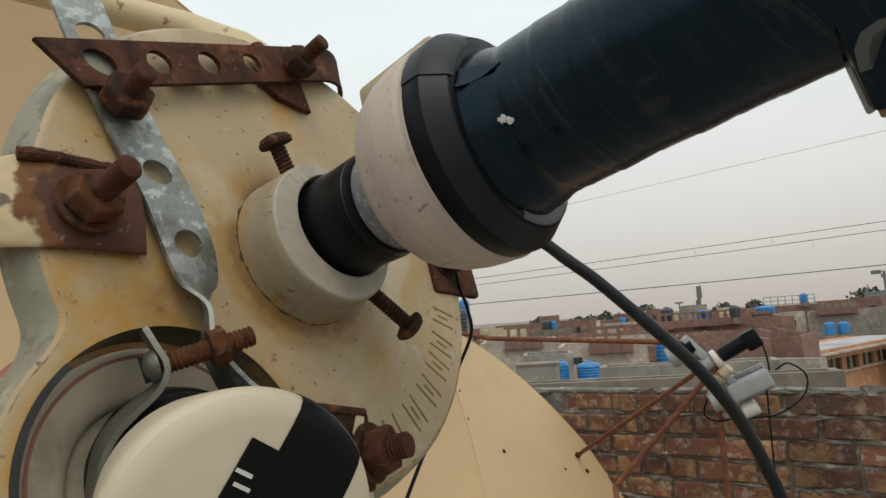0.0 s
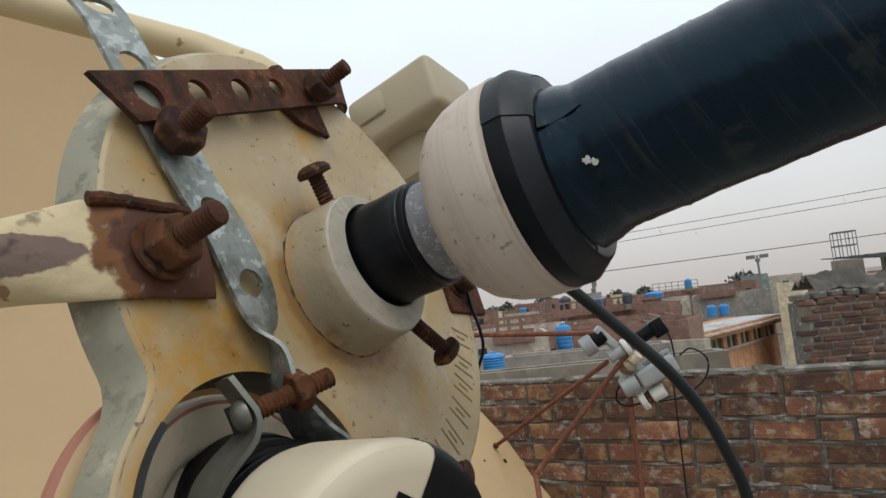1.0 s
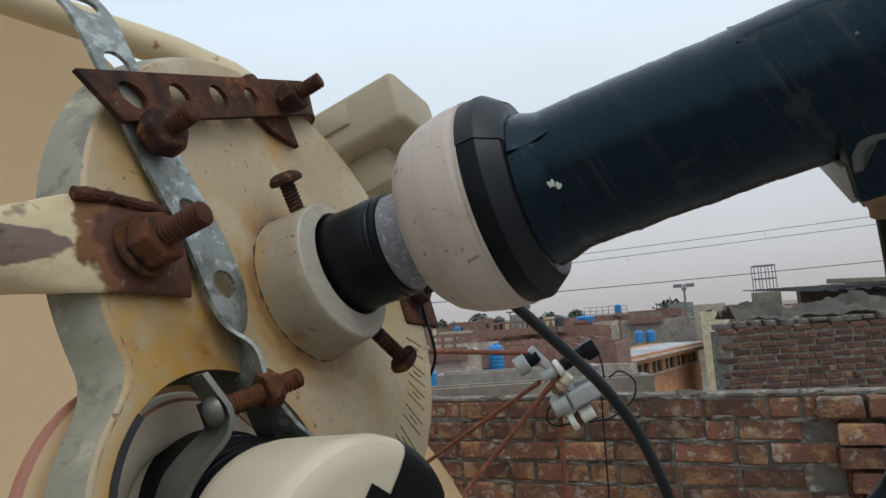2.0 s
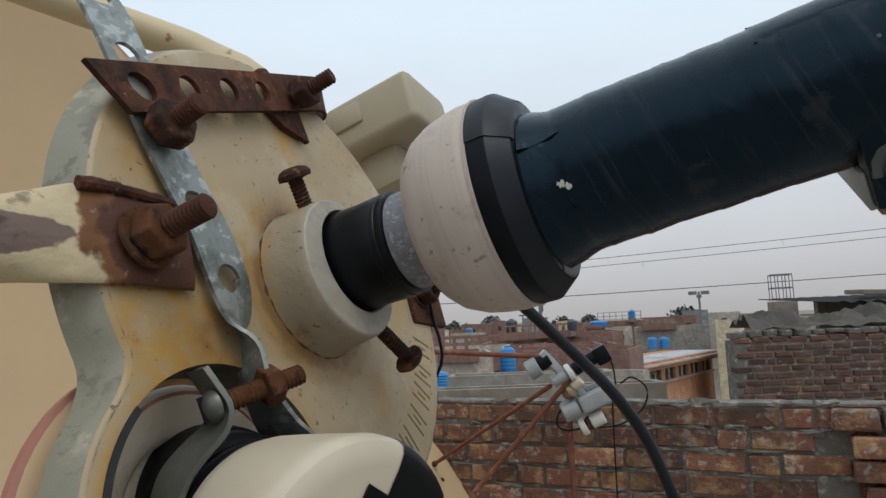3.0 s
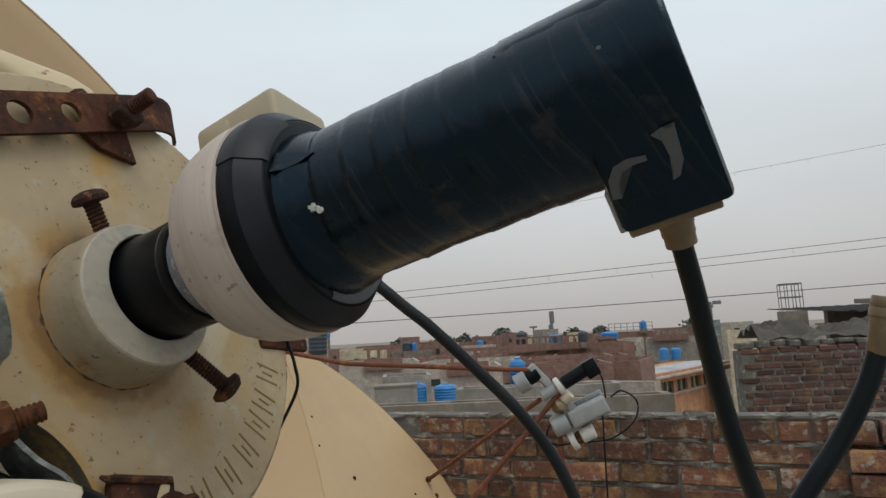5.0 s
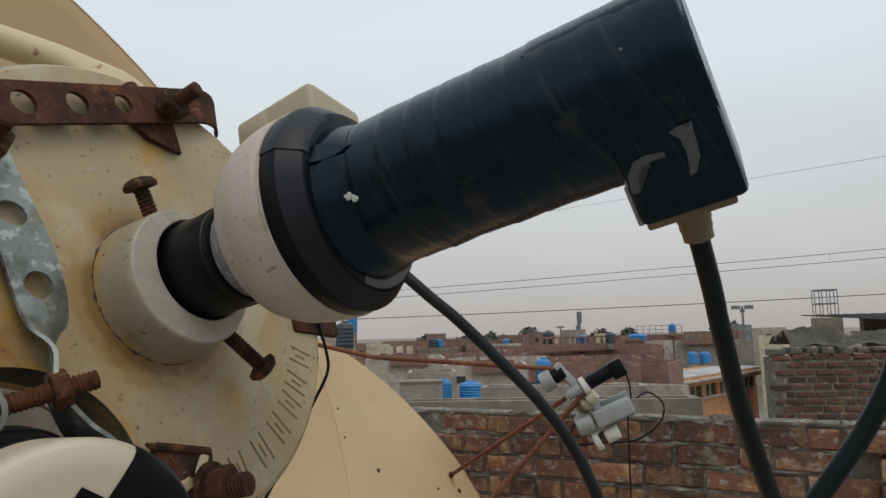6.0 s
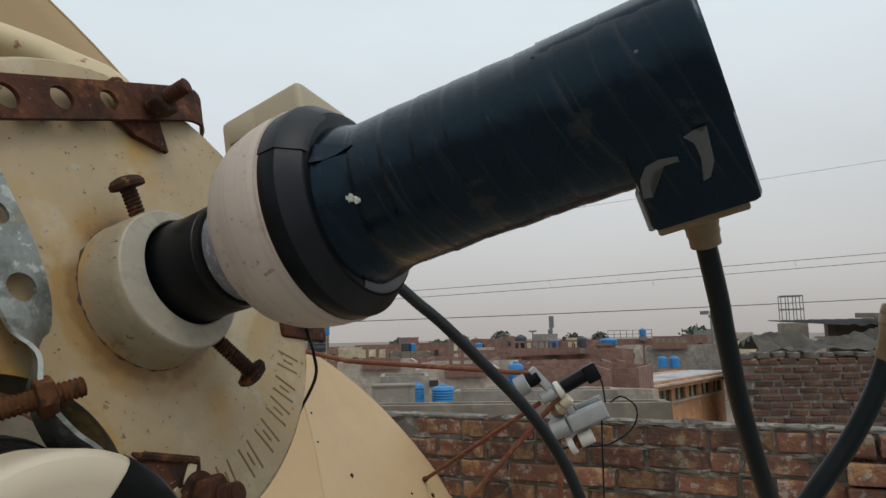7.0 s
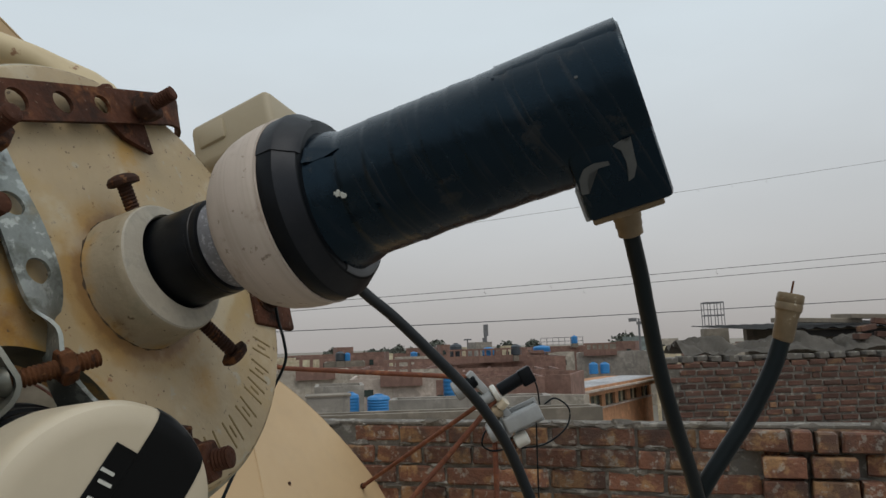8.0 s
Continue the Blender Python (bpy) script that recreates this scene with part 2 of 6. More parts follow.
# copy of cream for the horn, toned and blotched for the opening's shade
M["horn"] = material("shade_toned_cream", (0.58, 0.49, 0.365), 0.55, 0, 0.9, 16, 0.05, 120, (((0.24, 0.2, 0.13), 28, 0.55, 0.75, 0.6),))
M["stripe"] = material("black_print_and_slot", (0.004, 0.0045, 0.005), 0.4, 0, 0.85, 30, 0.05, 120, spec=0.15)
M["print"] = material("pale_print", (0.55, 0.55, 0.5), 0.6, 0, 0.9, 60, 0.0)
M["wear"] = material("worn_white_label", (0.075, 0.08, 0.08), 0.6, 0, 0.8, 60, 0.0)
M["rubber"] = material("black_rubber_gasket", (0.006, 0.006, 0.007), 0.45, 0, 0.7, 60, 0.2, 150, spec=0.16)
M["red"] = material("faded_red_rim", (0.40, 0.17, 0.12), 0.6, 0, 0.85, 60, 0.1, 200)
M["dish"] = material("beige_painted_dish", (0.50, 0.35, 0.195), 0.6, 0, 0.95, 4, 0.10, 90, (((0.43, 0.31, 0.18), 7, 0.55, 0.85, 0.5), ((0.25, 0.19, 0.11), 120, 0.76, 0.80, 0.6)))
M["tube"] = material("beige_painted_tube", (0.55, 0.44, 0.265), 0.5, 0, 0.88, 14, 0.12, 160, (((0.36, 0.27, 0.15), 20, 0.6, 0.8, 0.5), (RUSTY, 60, 0.70, 0.76, 0.8)))
M["patch_over"] = material("flaking_tube_paint", (0.52, 0.42, 0.26), 0.7, 0, 0.88, 14, 0.2, 160, ((RUSTY, 60, 0.68, 0.74, 0.8),), spec=0.25)
M["box"] = material("tan_plastic_housing", (0.36, 0.30, 0.20), 0.55, 0, 0.92, 14, 0.08, 150, (((0.26, 0.21, 0.14), 24, 0.6, 0.8, 0.5),))
M["cable"] = material("black_coax_jacket", (0.004, 0.008, 0.010), 0.4, 0, 0.8, 40, 0.1, 200, spec=0.2)
M["cable_grey"] = material("dark_grey_coax_jacket", (0.009, 0.0115, 0.014), 0.5, 0, 0.8, 30, 0.1, 200, (((0.025, 0.026, 0.026), 20, 0.56, 0.8, 0.6),), spec=0.22)
M["brass"] = material("dull_tan_connector", (0.21, 0.155, 0.095), 0.5, 0.5, 0.75, 120, 0.2, 400, (((0.5, 0.45, 0.36), 130, 0.66, 0.76, 0.5),))
M["rod"] = material("red_rusted_rod", (0.17, 0.055, 0.028), 0.8, 0.1, 0.65, 20, 0.3, 200, (((0.30, 0.11, 0.045), 22, 0.55, 0.75, 0.6),))
M["grey_lnb"] = material("grey_cast_housing", (0.30, 0.31, 0.31), 0.5, 0.2, 0.82, 20, 0.1, 160)
M["white_lnb"] = material("white_plastic_cap", (0.56, 0.55, 0.51), 0.5, 0, 0.92, 20, 0.05, 100)
M["mortar"] = material("cement_mortar", (0.165, 0.145, 0.12), 0.92, 0, 0.6, 9, 0.9, 45, (((0.11, 0.10, 0.09), 6, 0.5, 0.7, 0.75), ((0.36, 0.335, 0.29), 16, 0.58, 0.72, 0.6)), dist=0.008)
M["brick"] = material("fired_brick", (0.175, 0.075, 0.045), 0.92, 0, 0.6, 10, 0.9, 60,
                      (((0.29, 0.165, 0.075), 7, 0.55, 0.68, 0.75), ((0.07, 0.042, 0.032), 8, 0.54, 0.7, 0.75), ((0.30, 0.275, 0.235), 26, 0.60, 0.72, 0.6)), 0.42, dist=0.008)
M["brick_dark"] = material("old_dark_brick", (0.125, 0.058, 0.04), 0.92, 0, 0.6, 8, 0.8, 50,
                           (((0.09, 0.055, 0.042), 5, 0.5, 0.75, 0.7), ((0.27, 0.15, 0.07), 6, 0.62, 0.76, 0.6), ((0.30, 0.27, 0.23), 18, 0.66, 0.78, 0.5)), 0.4, dist=0.008)
M["roof"] = material("cement_roof", (0.30, 0.28, 0.25), 0.92, 0, 0.75, 1.5, 0.5, 30)
M["tarp"] = material("grey_tarpaulin", (0.20, 0.18, 0.155), 0.85, 0, 0.7, 5, 0.3, 60)
M["tin"] = material("dark_tin_sheet", (0.045, 0.042, 0.04), 0.7, 0.2, 0.7, 3, 0.2, 20)
M["ground"] = material("dusty_ground", (0.24, 0.21, 0.17), 0.95, 0, 0.75, 0.05, 0.0)
# leaf colour lightened and greyed to carry the haze of distance
M["leaf"] = material("hazed_foliage", (0.12, 0.13, 0.105), 0.8, 0, 0.6, 0.6, 0.0)
M["blue"] = material("blue_plastic_tank", (0.02, 0.20, 0.48), 0.45, 0, 0.85, 2, 0.0)
M["black_tank"] = material("black_plastic_tank", (0.04, 0.05, 0.06), 0.5, 0, 0.85, 2, 0.0)
M["wire"] = material("overhead_wire", (0.16, 0.16, 0.165), 0.7, 0, 0.9, 5, 0.0)
M["glass"] = material("dark_window_glass", (0.04, 0.055, 0.05), 0.15, 0, 0.9, 1, 0.0)
for key, colour in (("plaster", (0.36, 0.315, 0.26)), ("plaster_pink", (0.40, 0.33, 0.28)), ("house_brick", (0.20, 0.115, 0.09)), ("house_grey", (0.25, 0.225, 0.195)),
                    ("house_cream", (0.50, 0.42, 0.29)), ("house_green", (0.17, 0.20, 0.19)), ("terracotta", (0.42, 0.215, 0.115)), ("white_roof", (0.40, 0.40, 0.41)), ("dirty_cement", (0.195, 0.165, 0.13))):
    colour = tuple(min(0.72, x * 1.3) for x in colour)
    M[key] = material(key, colour, 0.9, 0, 0.72, 2.2, 0.3, 9, ((tuple(x * 0.5 for x in colour), 0.9, 0.52, 0.72, 0.65), (tuple(x * 0.6 for x in colour), 4.5, 0.55, 0.7, 0.6), (tuple(min(0.7, x * 1.3) for x in colour), 1.7, 0.58, 0.72, 0.5)))
    over_base(M[key], tuple(x * 0.5 for x in colour), step_of(M[key], noise_of(M[key], (3.5, 3.5, 0.5), detail=5), 0.54, 0.68, 0.5))


# tape: lapped edges askew, dust caught along them
m = M["tape_body"]
for turn, spacing, dust in (((9, 10, 0), 0.0085, 0.4), ((14, 6, 0), 0.021, 0.5)):
    lap_edge = bands_of(m, turn, spacing, 2.6)
    patchy = step_of(m, noise_of(m, (1, 1, 1), scale=24), 0.42, 0.62)
    over_base(m, (0.034, 0.029, 0.026), math_of(m, "MULTIPLY", math_of(m, "MULTIPLY", step_of(m, lap_edge, 0.88, 0.99), patchy), dust))
    add_relief(m, lap_edge, 0.5, 0.0011)
add_relief(m, noise_of(m, (14, 14, 60), (10, 4, 0)), 0.35, 0.002)
# cap: fine rings from moulding, scratches and pits
m = M["cap"]
over_base(m, (0.36, 0.29, 0.235), step_of(m, noise_of(m, (9, 9, 300), detail=5), 0.5, 0.72, 0.6))
over_base(m, (0.17, 0.12, 0.085), step_of(m, noise_of(m, (60, 60, 240), detail=6), 0.68, 0.74, 0.75))
add_relief(m, noise_of(m, (6, 6, 260)), 0.25, 0.0008)
# flaked arm end: rust crust round the bolt, a bare patch behind it
m = M["patch_over"]
chip(m, (0.15, 0.105, 0.085), (-0.126, 0.009, 0.0), (0.62, 1.6, 0.4), 0.0095, 0.004, 150)
chip(m, (0.15, 0.065, 0.026), (-0.083, 0.0085, 0.003), (1, 0.8, 0.5), 0.0240, 0.010, 110)
chip(m, (0.075, 0.030, 0.018), (-0.081, 0.008, 0.003), (1, 0.8, 0.5), 0.0205, 0.008, 130)
over_base(m, (0.02, 0.012, 0.01), step_of(m, noise_of(m, (1, 1, 1), scale=70, detail=7), 0.60, 0.68, 0.6))
add_relief(m, noise_of(m, (1, 1, 1), scale=160, detail=7), 0.6, 0.0016)
over_base(m, (0.24, 0.20, 0.17), step_of(m, noise_of(m, (1, 1, 1), scale=120, detail=6), 0.66, 0.72, 0.7))
# collar and plate: rust washed out of the joint, crisp pits
m = M["plate"]
chip(m, (0.27, 0.155, 0.045), (-0.001, -0.005, 0), (1, 1, 1), 0.041, 0.007, 90, 0.5)
chip(m, (0.17, 0.085, 0.028), (0.0, -0.004, 0), (1, 1, 1), 0.0355, 0.004, 160, 0.75)
over_base(m, (0.09, 0.055, 0.03), step_of(m, noise_of(m, (1, 1, 1), scale=210, detail=3), 0.715, 0.735, 0.85))
over_base(m, (0.46, 0.40, 0.29), step_of(m, noise_of(m, (1, 1, 1), scale=26, detail=8), 0.56, 0.66, 0.5))
m = M["collar"]
over_base(m, (0.10, 0.065, 0.03), step_of(m, noise_of(m, (1, 1, 1), scale=140, detail=5), 0.68, 0.72, 0.85))
over_base(m, (0.25, 0.225, 0.155), step_of(m, noise_of(m, (1, 1, 1), scale=45, detail=7), 0.50, 0.62, 0.6))
m = M["rust"]
over_base(m, (0.028, 0.016, 0.012), step_of(m, noise_of(m, (1, 1, 1), scale=90, detail=8), 0.56, 0.66, 0.75))
over_base(m, (0.25, 0.20, 0.165), step_of(m, noise_of(m, (1, 1, 1), scale=420, detail=4), 0.70, 0.74, 0.6))
for key in ("rust_dark", "rust_orange"):
    m = M[key]
    over_base(m, (0.018, 0.011, 0.009), step_of(m, noise_of(m, (1, 1, 1), scale=210, detail=7), 0.54, 0.66, 0.75))
    over_base(m, (0.21, 0.10, 0.045), step_of(m, noise_of(m, (1, 1, 1), scale=330, detail=5), 0.64, 0.72, 0.6))
m = M["zinc"]
over_base(m, (0.085, 0.09, 0.08), step_of(m, noise_of(m, (1, 1, 1), scale=110, detail=7), 0.58, 0.66, 0.75))
over_base(m, (0.42, 0.45, 0.44), step_of(m, noise_of(m, (1, 1, 1), scale=75, detail=7), 0.60, 0.66, 0.6))


# ---- mesh helpers ----
def bm_mesh(name, bm, mat, smooth=True, angle=35):
    me = bpy.data.meshes.new(name)
    bmesh.ops.recalc_face_normals(bm, faces=bm.faces[:])
    if smooth:
        for fc in bm.faces:
            fc.smooth = True
        for ed in bm.edges:
            if len(ed.link_faces) == 2 and ed.calc_face_angle(0) > radians(angle):
                ed.smooth = False
    bm.to_mesh(me)
    bm.free()
    me.materials.append(M[mat] if isinstance(mat, str) else mat)
    return me


def part(name, bm, mat, parent=None, label="", smooth=True, at=None):
    ob = new(name, bm_mesh(name, bm, mat, smooth))
    if parent is not None:
        ob.parent = parent
    if at is not None:
        ob.matrix_basis = at
    if label:
        tagged(ob, label)
    return ob


def thing(name, label, category, at=None, group="", kind=""):
    ob = new(name)
    ob.empty_display_size = 0.02
    if at is not None:
        ob.matrix_basis = at
    return tagged(ob, label, category, group, kind)


def lathe(profile, seg=64, bm=None, at=None, wobble=0.0):
    """A body turned about z from rows of (radius, height)."""
    bm = bm or bmesh.new()
    at = at or Matrix()
    rings = []
    for k, (r, z) in enumerate(profile):
        if r < 1e-6:
            rings.append([bm.verts.new(at @ Vector((0, 0, z)))])
            continue
        ring = []
        for i in range(seg):
            a = 2 * math.pi * i / seg
            q = r * (1 + wobble * noise.noise(Vector((math.cos(a) * 2, math.sin(a) * 2, z * 90))))
            ring.append(bm.verts.new(at @ Vector((q * math.cos(a), q * math.sin(a), z))))
        rings.append(ring)
    for a, b in zip(rings, rings[1:]):
        for i in range(seg):
            j = (i + 1) % seg
            if len(a) == 1 and len(b) == 1:
                break
            if len(a) == 1:
                bm.faces.new((a[0], b[i], b[j]))
            elif len(b) == 1:
                bm.faces.new((a[i], a[j], b[0]))
            else:
                bm.faces.new((a[i], a[j], b[j], b[i]))
    return bm


def spline(points, n=8):
    """Catmull-Rom through the points."""
    p = [Vector(q) for q in points]
    p = [2 * p[0] - p[1], *p, 2 * p[-1] - p[-2]]
    out = []
    for a, b, c, d in zip(p, p[1:], p[2:], p[3:]):
        for i in range(n):
            t = i / n
            out.append(0.5 * (2 * b + (c - a) * t + (2 * a - 5 * b + 4 * c - d) * t * t + (3 * b - a - 3 * c + d) * t ** 3))
    return out + [p[-2]]


def sweep(points, radius, seg=16, bm=None, flat=None, cap=True):
    """A round bar along the points; radius a number or one per point; flat: (width, height) factors per point."""
    bm = bm or bmesh.new()
    pts = [Vector(q) for q in points]
    up = Vector((0, 0, 1))
    rings = []
    for i, q in enumerate(pts):
        t = (pts[min(i + 1, len(pts) - 1)] - pts[max(i - 1, 0)]).normalized()
        side = t.cross(up)
        if side.length < 0.05:
            side = t.cross(Vector((1, 0, 0)))
        side.normalize()
        nv = side.cross(t)
        r = radius[i] if isinstance(radius, (list, tuple)) else radius
        fw, fh = flat[i] if flat else (1, 1)
        rings.append([bm.verts.new(q + side * (r * fw * math.cos(2 * math.pi * k / seg)) + nv * (r * fh * math.sin(2 * math.pi * k / seg))) for k in range(seg)])
    for a, b in zip(rings, rings[1:]):
        for k in range(seg):
            j = (k + 1) % seg
            bm.faces.new((a[k], a[j], b[j], b[k]))
    if cap:
        bm.faces.new(rings[0])
        bm.faces.new(rings[-1][::-1])
    return bm


def box(size, bm=None, at=None, bevel=0.0, seg=2):
    own = bmesh.new()
    bmesh.ops.create_cube(own, size=1.0, matrix=Matrix.Diagonal((*size, 1)))
    if bevel:
        bmesh.ops.bevel(own, geom=own.edges[:] + own.verts[:], offset=bevel, segments=seg, affect="EDGES", profile=0.5)
    if at is not None:
        own.transform(at)
    if bm is None:
        return own
    tmp = bpy.data.meshes.new("tmp")
    own.to_mesh(tmp)
    own.free()
    bm.from_mesh(tmp)
    bpy.data.meshes.remove(tmp)
    return bm


def threads(r, length, pitch=0.0016, depth=0.0007, seg=20, per=5, at=None):
    """A threaded shank about z, from 0 to length."""
    bm = bmesh.new()
    at = at or Matrix()
    rows = int(length / pitch * per)
    grid = []
    for i in range(rows + 1):
        z = length * i / rows
        ring = []
        for k in range(seg):
            ph = (z / pitch - k / seg) % 1.0
            q = r - depth * abs(2 * ph - 1)
            if i == rows:
                q = r - depth * 1.3
            a = 2 * math.pi * k / seg
            ring.append(bm.verts.new(at @ Vector((q * math.cos(a), q * math.sin(a), z))))
        grid.append(ring)
    for a, b in zip(grid, grid[1:]):
        for k in range(seg):
            bm.faces.new((a[k], a[(k + 1) % seg], b[(k + 1) % seg], b[k]))
    bm.faces.new(grid[0][::-1])
    bm.faces.new(grid[-1])
    return bm


def hexnut(r, h, at=None, chamfer=0.12):
    bm = bmesh.new()
    at = at or Matrix()
    rows = [(r * (1 - chamfer), 0), (r, h * 0.18), (r, h * 0.82), (r * (1 - chamfer), h)]
    grid = [[bm.verts.new(at @ Vector((q * math.cos(math.pi * k / 3), q * math.sin(math.pi * k / 3), z))) for k in range(6)] for q, z in rows]
    for a, b in zip(grid, grid[1:]):
        for k in range(6):
            bm.faces.new((a[k], a[(k + 1) % 6], b[(k + 1) % 6], b[k]))
    bm.faces.new(grid[0][::-1])
    bm.faces.new(grid[-1])
    bmesh.ops.bevel(bm, geom=[e for e in bm.edges], offset=r * 0.05, segments=1, affect="EDGES")
    return bm


def strip(length, width, holes, place, thick, step=0.006, around=20):
    """A flat bar with round holes, rows of (distance along it, radius), laid out by place(s, w) -> point, normal."""
    flat_verts, faces = [], []
    def v(s, w):
        flat_verts.append((s, w))
        return len(flat_verts) - 1
    hw = width / 2
    cuts, s = [], 0.0
    for c, r in sorted(holes):
        cuts += [("plain", s, c - hw), ("hole", c, r)]
        s = c + hw
    cuts.append(("plain", s, length))
    for kind, a, b in cuts:
        if kind == "plain":
            if b - a < 1e-5:
                continue
            n = max(1, int((b - a) / step))
            rows = [[v(a + (b - a) * i / n, -hw + width * k / 4) for k in range(5)] for i in range(n + 1)]
            for p, q in zip(rows, rows[1:]):
                for k in range(4):
                    faces.append((p[k], p[k + 1], q[k + 1], q[k]))
        else:
            inner, outer = [], []
            for i in range(around):
                t = 2 * math.pi * i / around + math.pi / 4
                cx, cy = math.cos(t), math.sin(t)
                m = max(abs(cx), abs(cy))
                inner.append(v(a + b * cx, b * cy))
                outer.append(v(a + hw * cx / m, hw * cy / m))
            for i in range(around):
                j = (i + 1) % around
                faces.append((inner[i], inner[j], outer[j], outer[i]))
    bm = bmesh.new()
    top, low = [], []
    for s, w in flat_verts:
        p, nn = place(s, w)
        top.append(bm.verts.new(Vector(p) + Vector(nn) * thick / 2))
        low.append(bm.verts.new(Vector(p) - Vector(nn) * thick / 2))
    count = {}
    for fc in faces:
        bm.faces.new([top[i] for i in fc])
        bm.faces.new([low[i] for i in reversed(fc)])
        for a, b in zip(fc, fc[1:] + fc[:1]):
            count[frozenset((a, b))] = count.get(frozenset((a, b)), 0) + 1
    for fc in faces:
        for a, b in zip(fc, fc[1:] + fc[:1]):
            if count[frozenset((a, b))] == 1:
                bm.faces.new((top[b], top[a], low[a], low[b]))
    bmesh.ops.remove_doubles(bm, verts=bm.verts[:], dist=2e-5)
    return bm


def ribbon(points, sides, width, thick, holes=(), step=0.003):
    """strip() along a 3D line, with the direction of its width at each point."""
    line = spline(points, 10)
    wide = spline(sides, 10)
    cum = [0.0]
    for a, b in zip(line, line[1:]):
        cum.append(cum[-1] + (b - a).length)
    def place(s, w):
        s = min(max(s, 0.0), cum[-1])
        i = max(k for k in range(len(cum)) if cum[k] <= s + 1e-9)
        i = min(i, len(line) - 2)
        f = (s - cum[i]) / max(cum[i + 1] - cum[i], 1e-9)
        p = line[i].lerp(line[i + 1], f)
        side = wide[i].lerp(wide[i + 1], f).normalized()
        t = (line[i + 1] - line[i]).normalized()
        return p + side * w, t.cross(side).normalized()
    return strip(cum[-1], width, holes, place, thick, step)


def basis(x, y, z, origin):
    m = Matrix((x, y, z)).transposed().to_4x4()
    m.translation = Vector(origin)
    return m


def along(p, q, spin=0.0):
    """A pose at p whose z points to q."""
    m = (Vector(q) - Vector(p)).to_track_quat("Z", "Y").to_matrix().to_4x4()
    m.translation = Vector(p)
    return m @ Matrix.Rotation(spin, 4, "Z")


# ---- the feed plate's own axes: x along it, y up it, z out of its face ----
U, V, W = Vector((0.59123, 0.80650, 0.0)), Vector((-0.23742, 0.17405, 0.95569)), Vector((0.77076, -0.56503, 0.29439))
PLATE = basis(U, V, W, (-0.05748, 0.29200, 1.48983))
mm = 0.001


def L(u, v, h):
    """Millimetres in the plate's axes to metres in the same axes."""
    return Vector((u * mm, v * mm, h * mm))


# ---- roof, ground and parapets ----
def plane_sheet(name, size, z, mat, label, category):
    bm = bmesh.new()
    bmesh.ops.create_grid(bm, x_segments=8, y_segments=8, size=size)
    ob = part(name, bm, mat, None, label, False, pose(0, 0, z))
    return tagged(ob, label, category, kind="structure")


plane_sheet("ground", 3000, -7.0, "ground", "dusty city ground far below the roof", "ground")
floor = part("floor", box((9.0, 9.0, 0.25), at=pose(-1.6, 0.2, -0.125, 0, 0, -37.2)), "roof", None, "", False)
tagged(floor, "grey cement roof terrace under the dishes", "floor", kind="structure")
house_body = part("house_wall", box((8.8, 8.8, 6.7), at=pose(-1.6, 0.2, -3.62, 0, 0, -37.2)), "dirty_cement", None, "", False)
tagged(house_body, "bare cement walls of the house below the terrace", "wall", kind="structure")

WALL_AT = Matrix.Translation((1.35, 2.65, 0)) @ Matrix.Rotation(math.atan2(0.604, -0.797), 4, "Z")   # x runs along it, away from the camera; y to the outside is minus
wall = part("wall_parapet", box((4.9, 0.112, 1.105), at=pose(-0.2, -0.064, 0.5525)), "mortar", None, "", False, WALL_AT)
tagged(wall, "roof parapet of red brick in rough grey cement mortar", "wall", kind="structure")

# a rough cement cap, slumped along the top of the parapet
bm = bmesh.new()
rows = []
for i in range(241):
    x = -2.65 + 4.9 * i / 240
    e = noise.noise(Vector((x * 6, 1, 0)))
    e2 = noise.noise(Vector((x * 26, 4, 0)))
    row = [(0.000 + 0.010 * e2, 1.100 + 0.010 * e2), (0.000 + 0.010 * e, 1.110 + 0.007 * e), (-0.02, 1.114 + 0.008 * e2), (-0.06, 1.116 + 0.008 * e), (-0.115, 1.110 + 0.006 * e2), (-0.124, 1.09)]
    rows.append([bm.verts.new((x, a, b)) for a, b in row])
for a, b in zip(rows, rows[1:]):
    for k in range(5):
        bm.faces.new((a[k], a[k + 1], b[k + 1], b[k]))
    bm.faces.new((a[5], a[0], b[0], b[5]))
bm.faces.new(rows[0])
bm.faces.new(rows[-1][::-1])
part("coping", bm, "mortar", wall, "thin slumped cement cap")

FAR = 1.42
WALL2_AT = Matrix.Translation((3.69 * FAR, 5.45 * FAR, 1.465 * (1 - FAR))) @ Matrix.Rotation(math.atan2(-0.565, 1.92), 4, "Z") @ Matrix.Scale(FAR, 4)
wall2 = part("wall_neighbour", box((4.2, 0.22, 4.6), at=pose(2.1, 0.118, -1.09)), "mortar", None, "", False, WALL2_AT)
tagged(wall2, "neighbour's old dark brick wall with crumbling joints", "wall", kind="structure")

# ---- feed plate: a pressed disc with a turned-back edge and a second ring for the other receiver ----
plate = thing("feed_plate", "cream painted round feed plate, rust streaked, on the dish's arms", "feed plate", PLATE)
CX, CY, R_FACE, R_BACK = 1.5, 2.0, 103.0, 109.5
LX, LY, R_HOLE, R_LOBE = -70.0, -80.0, 48.0, 53.0


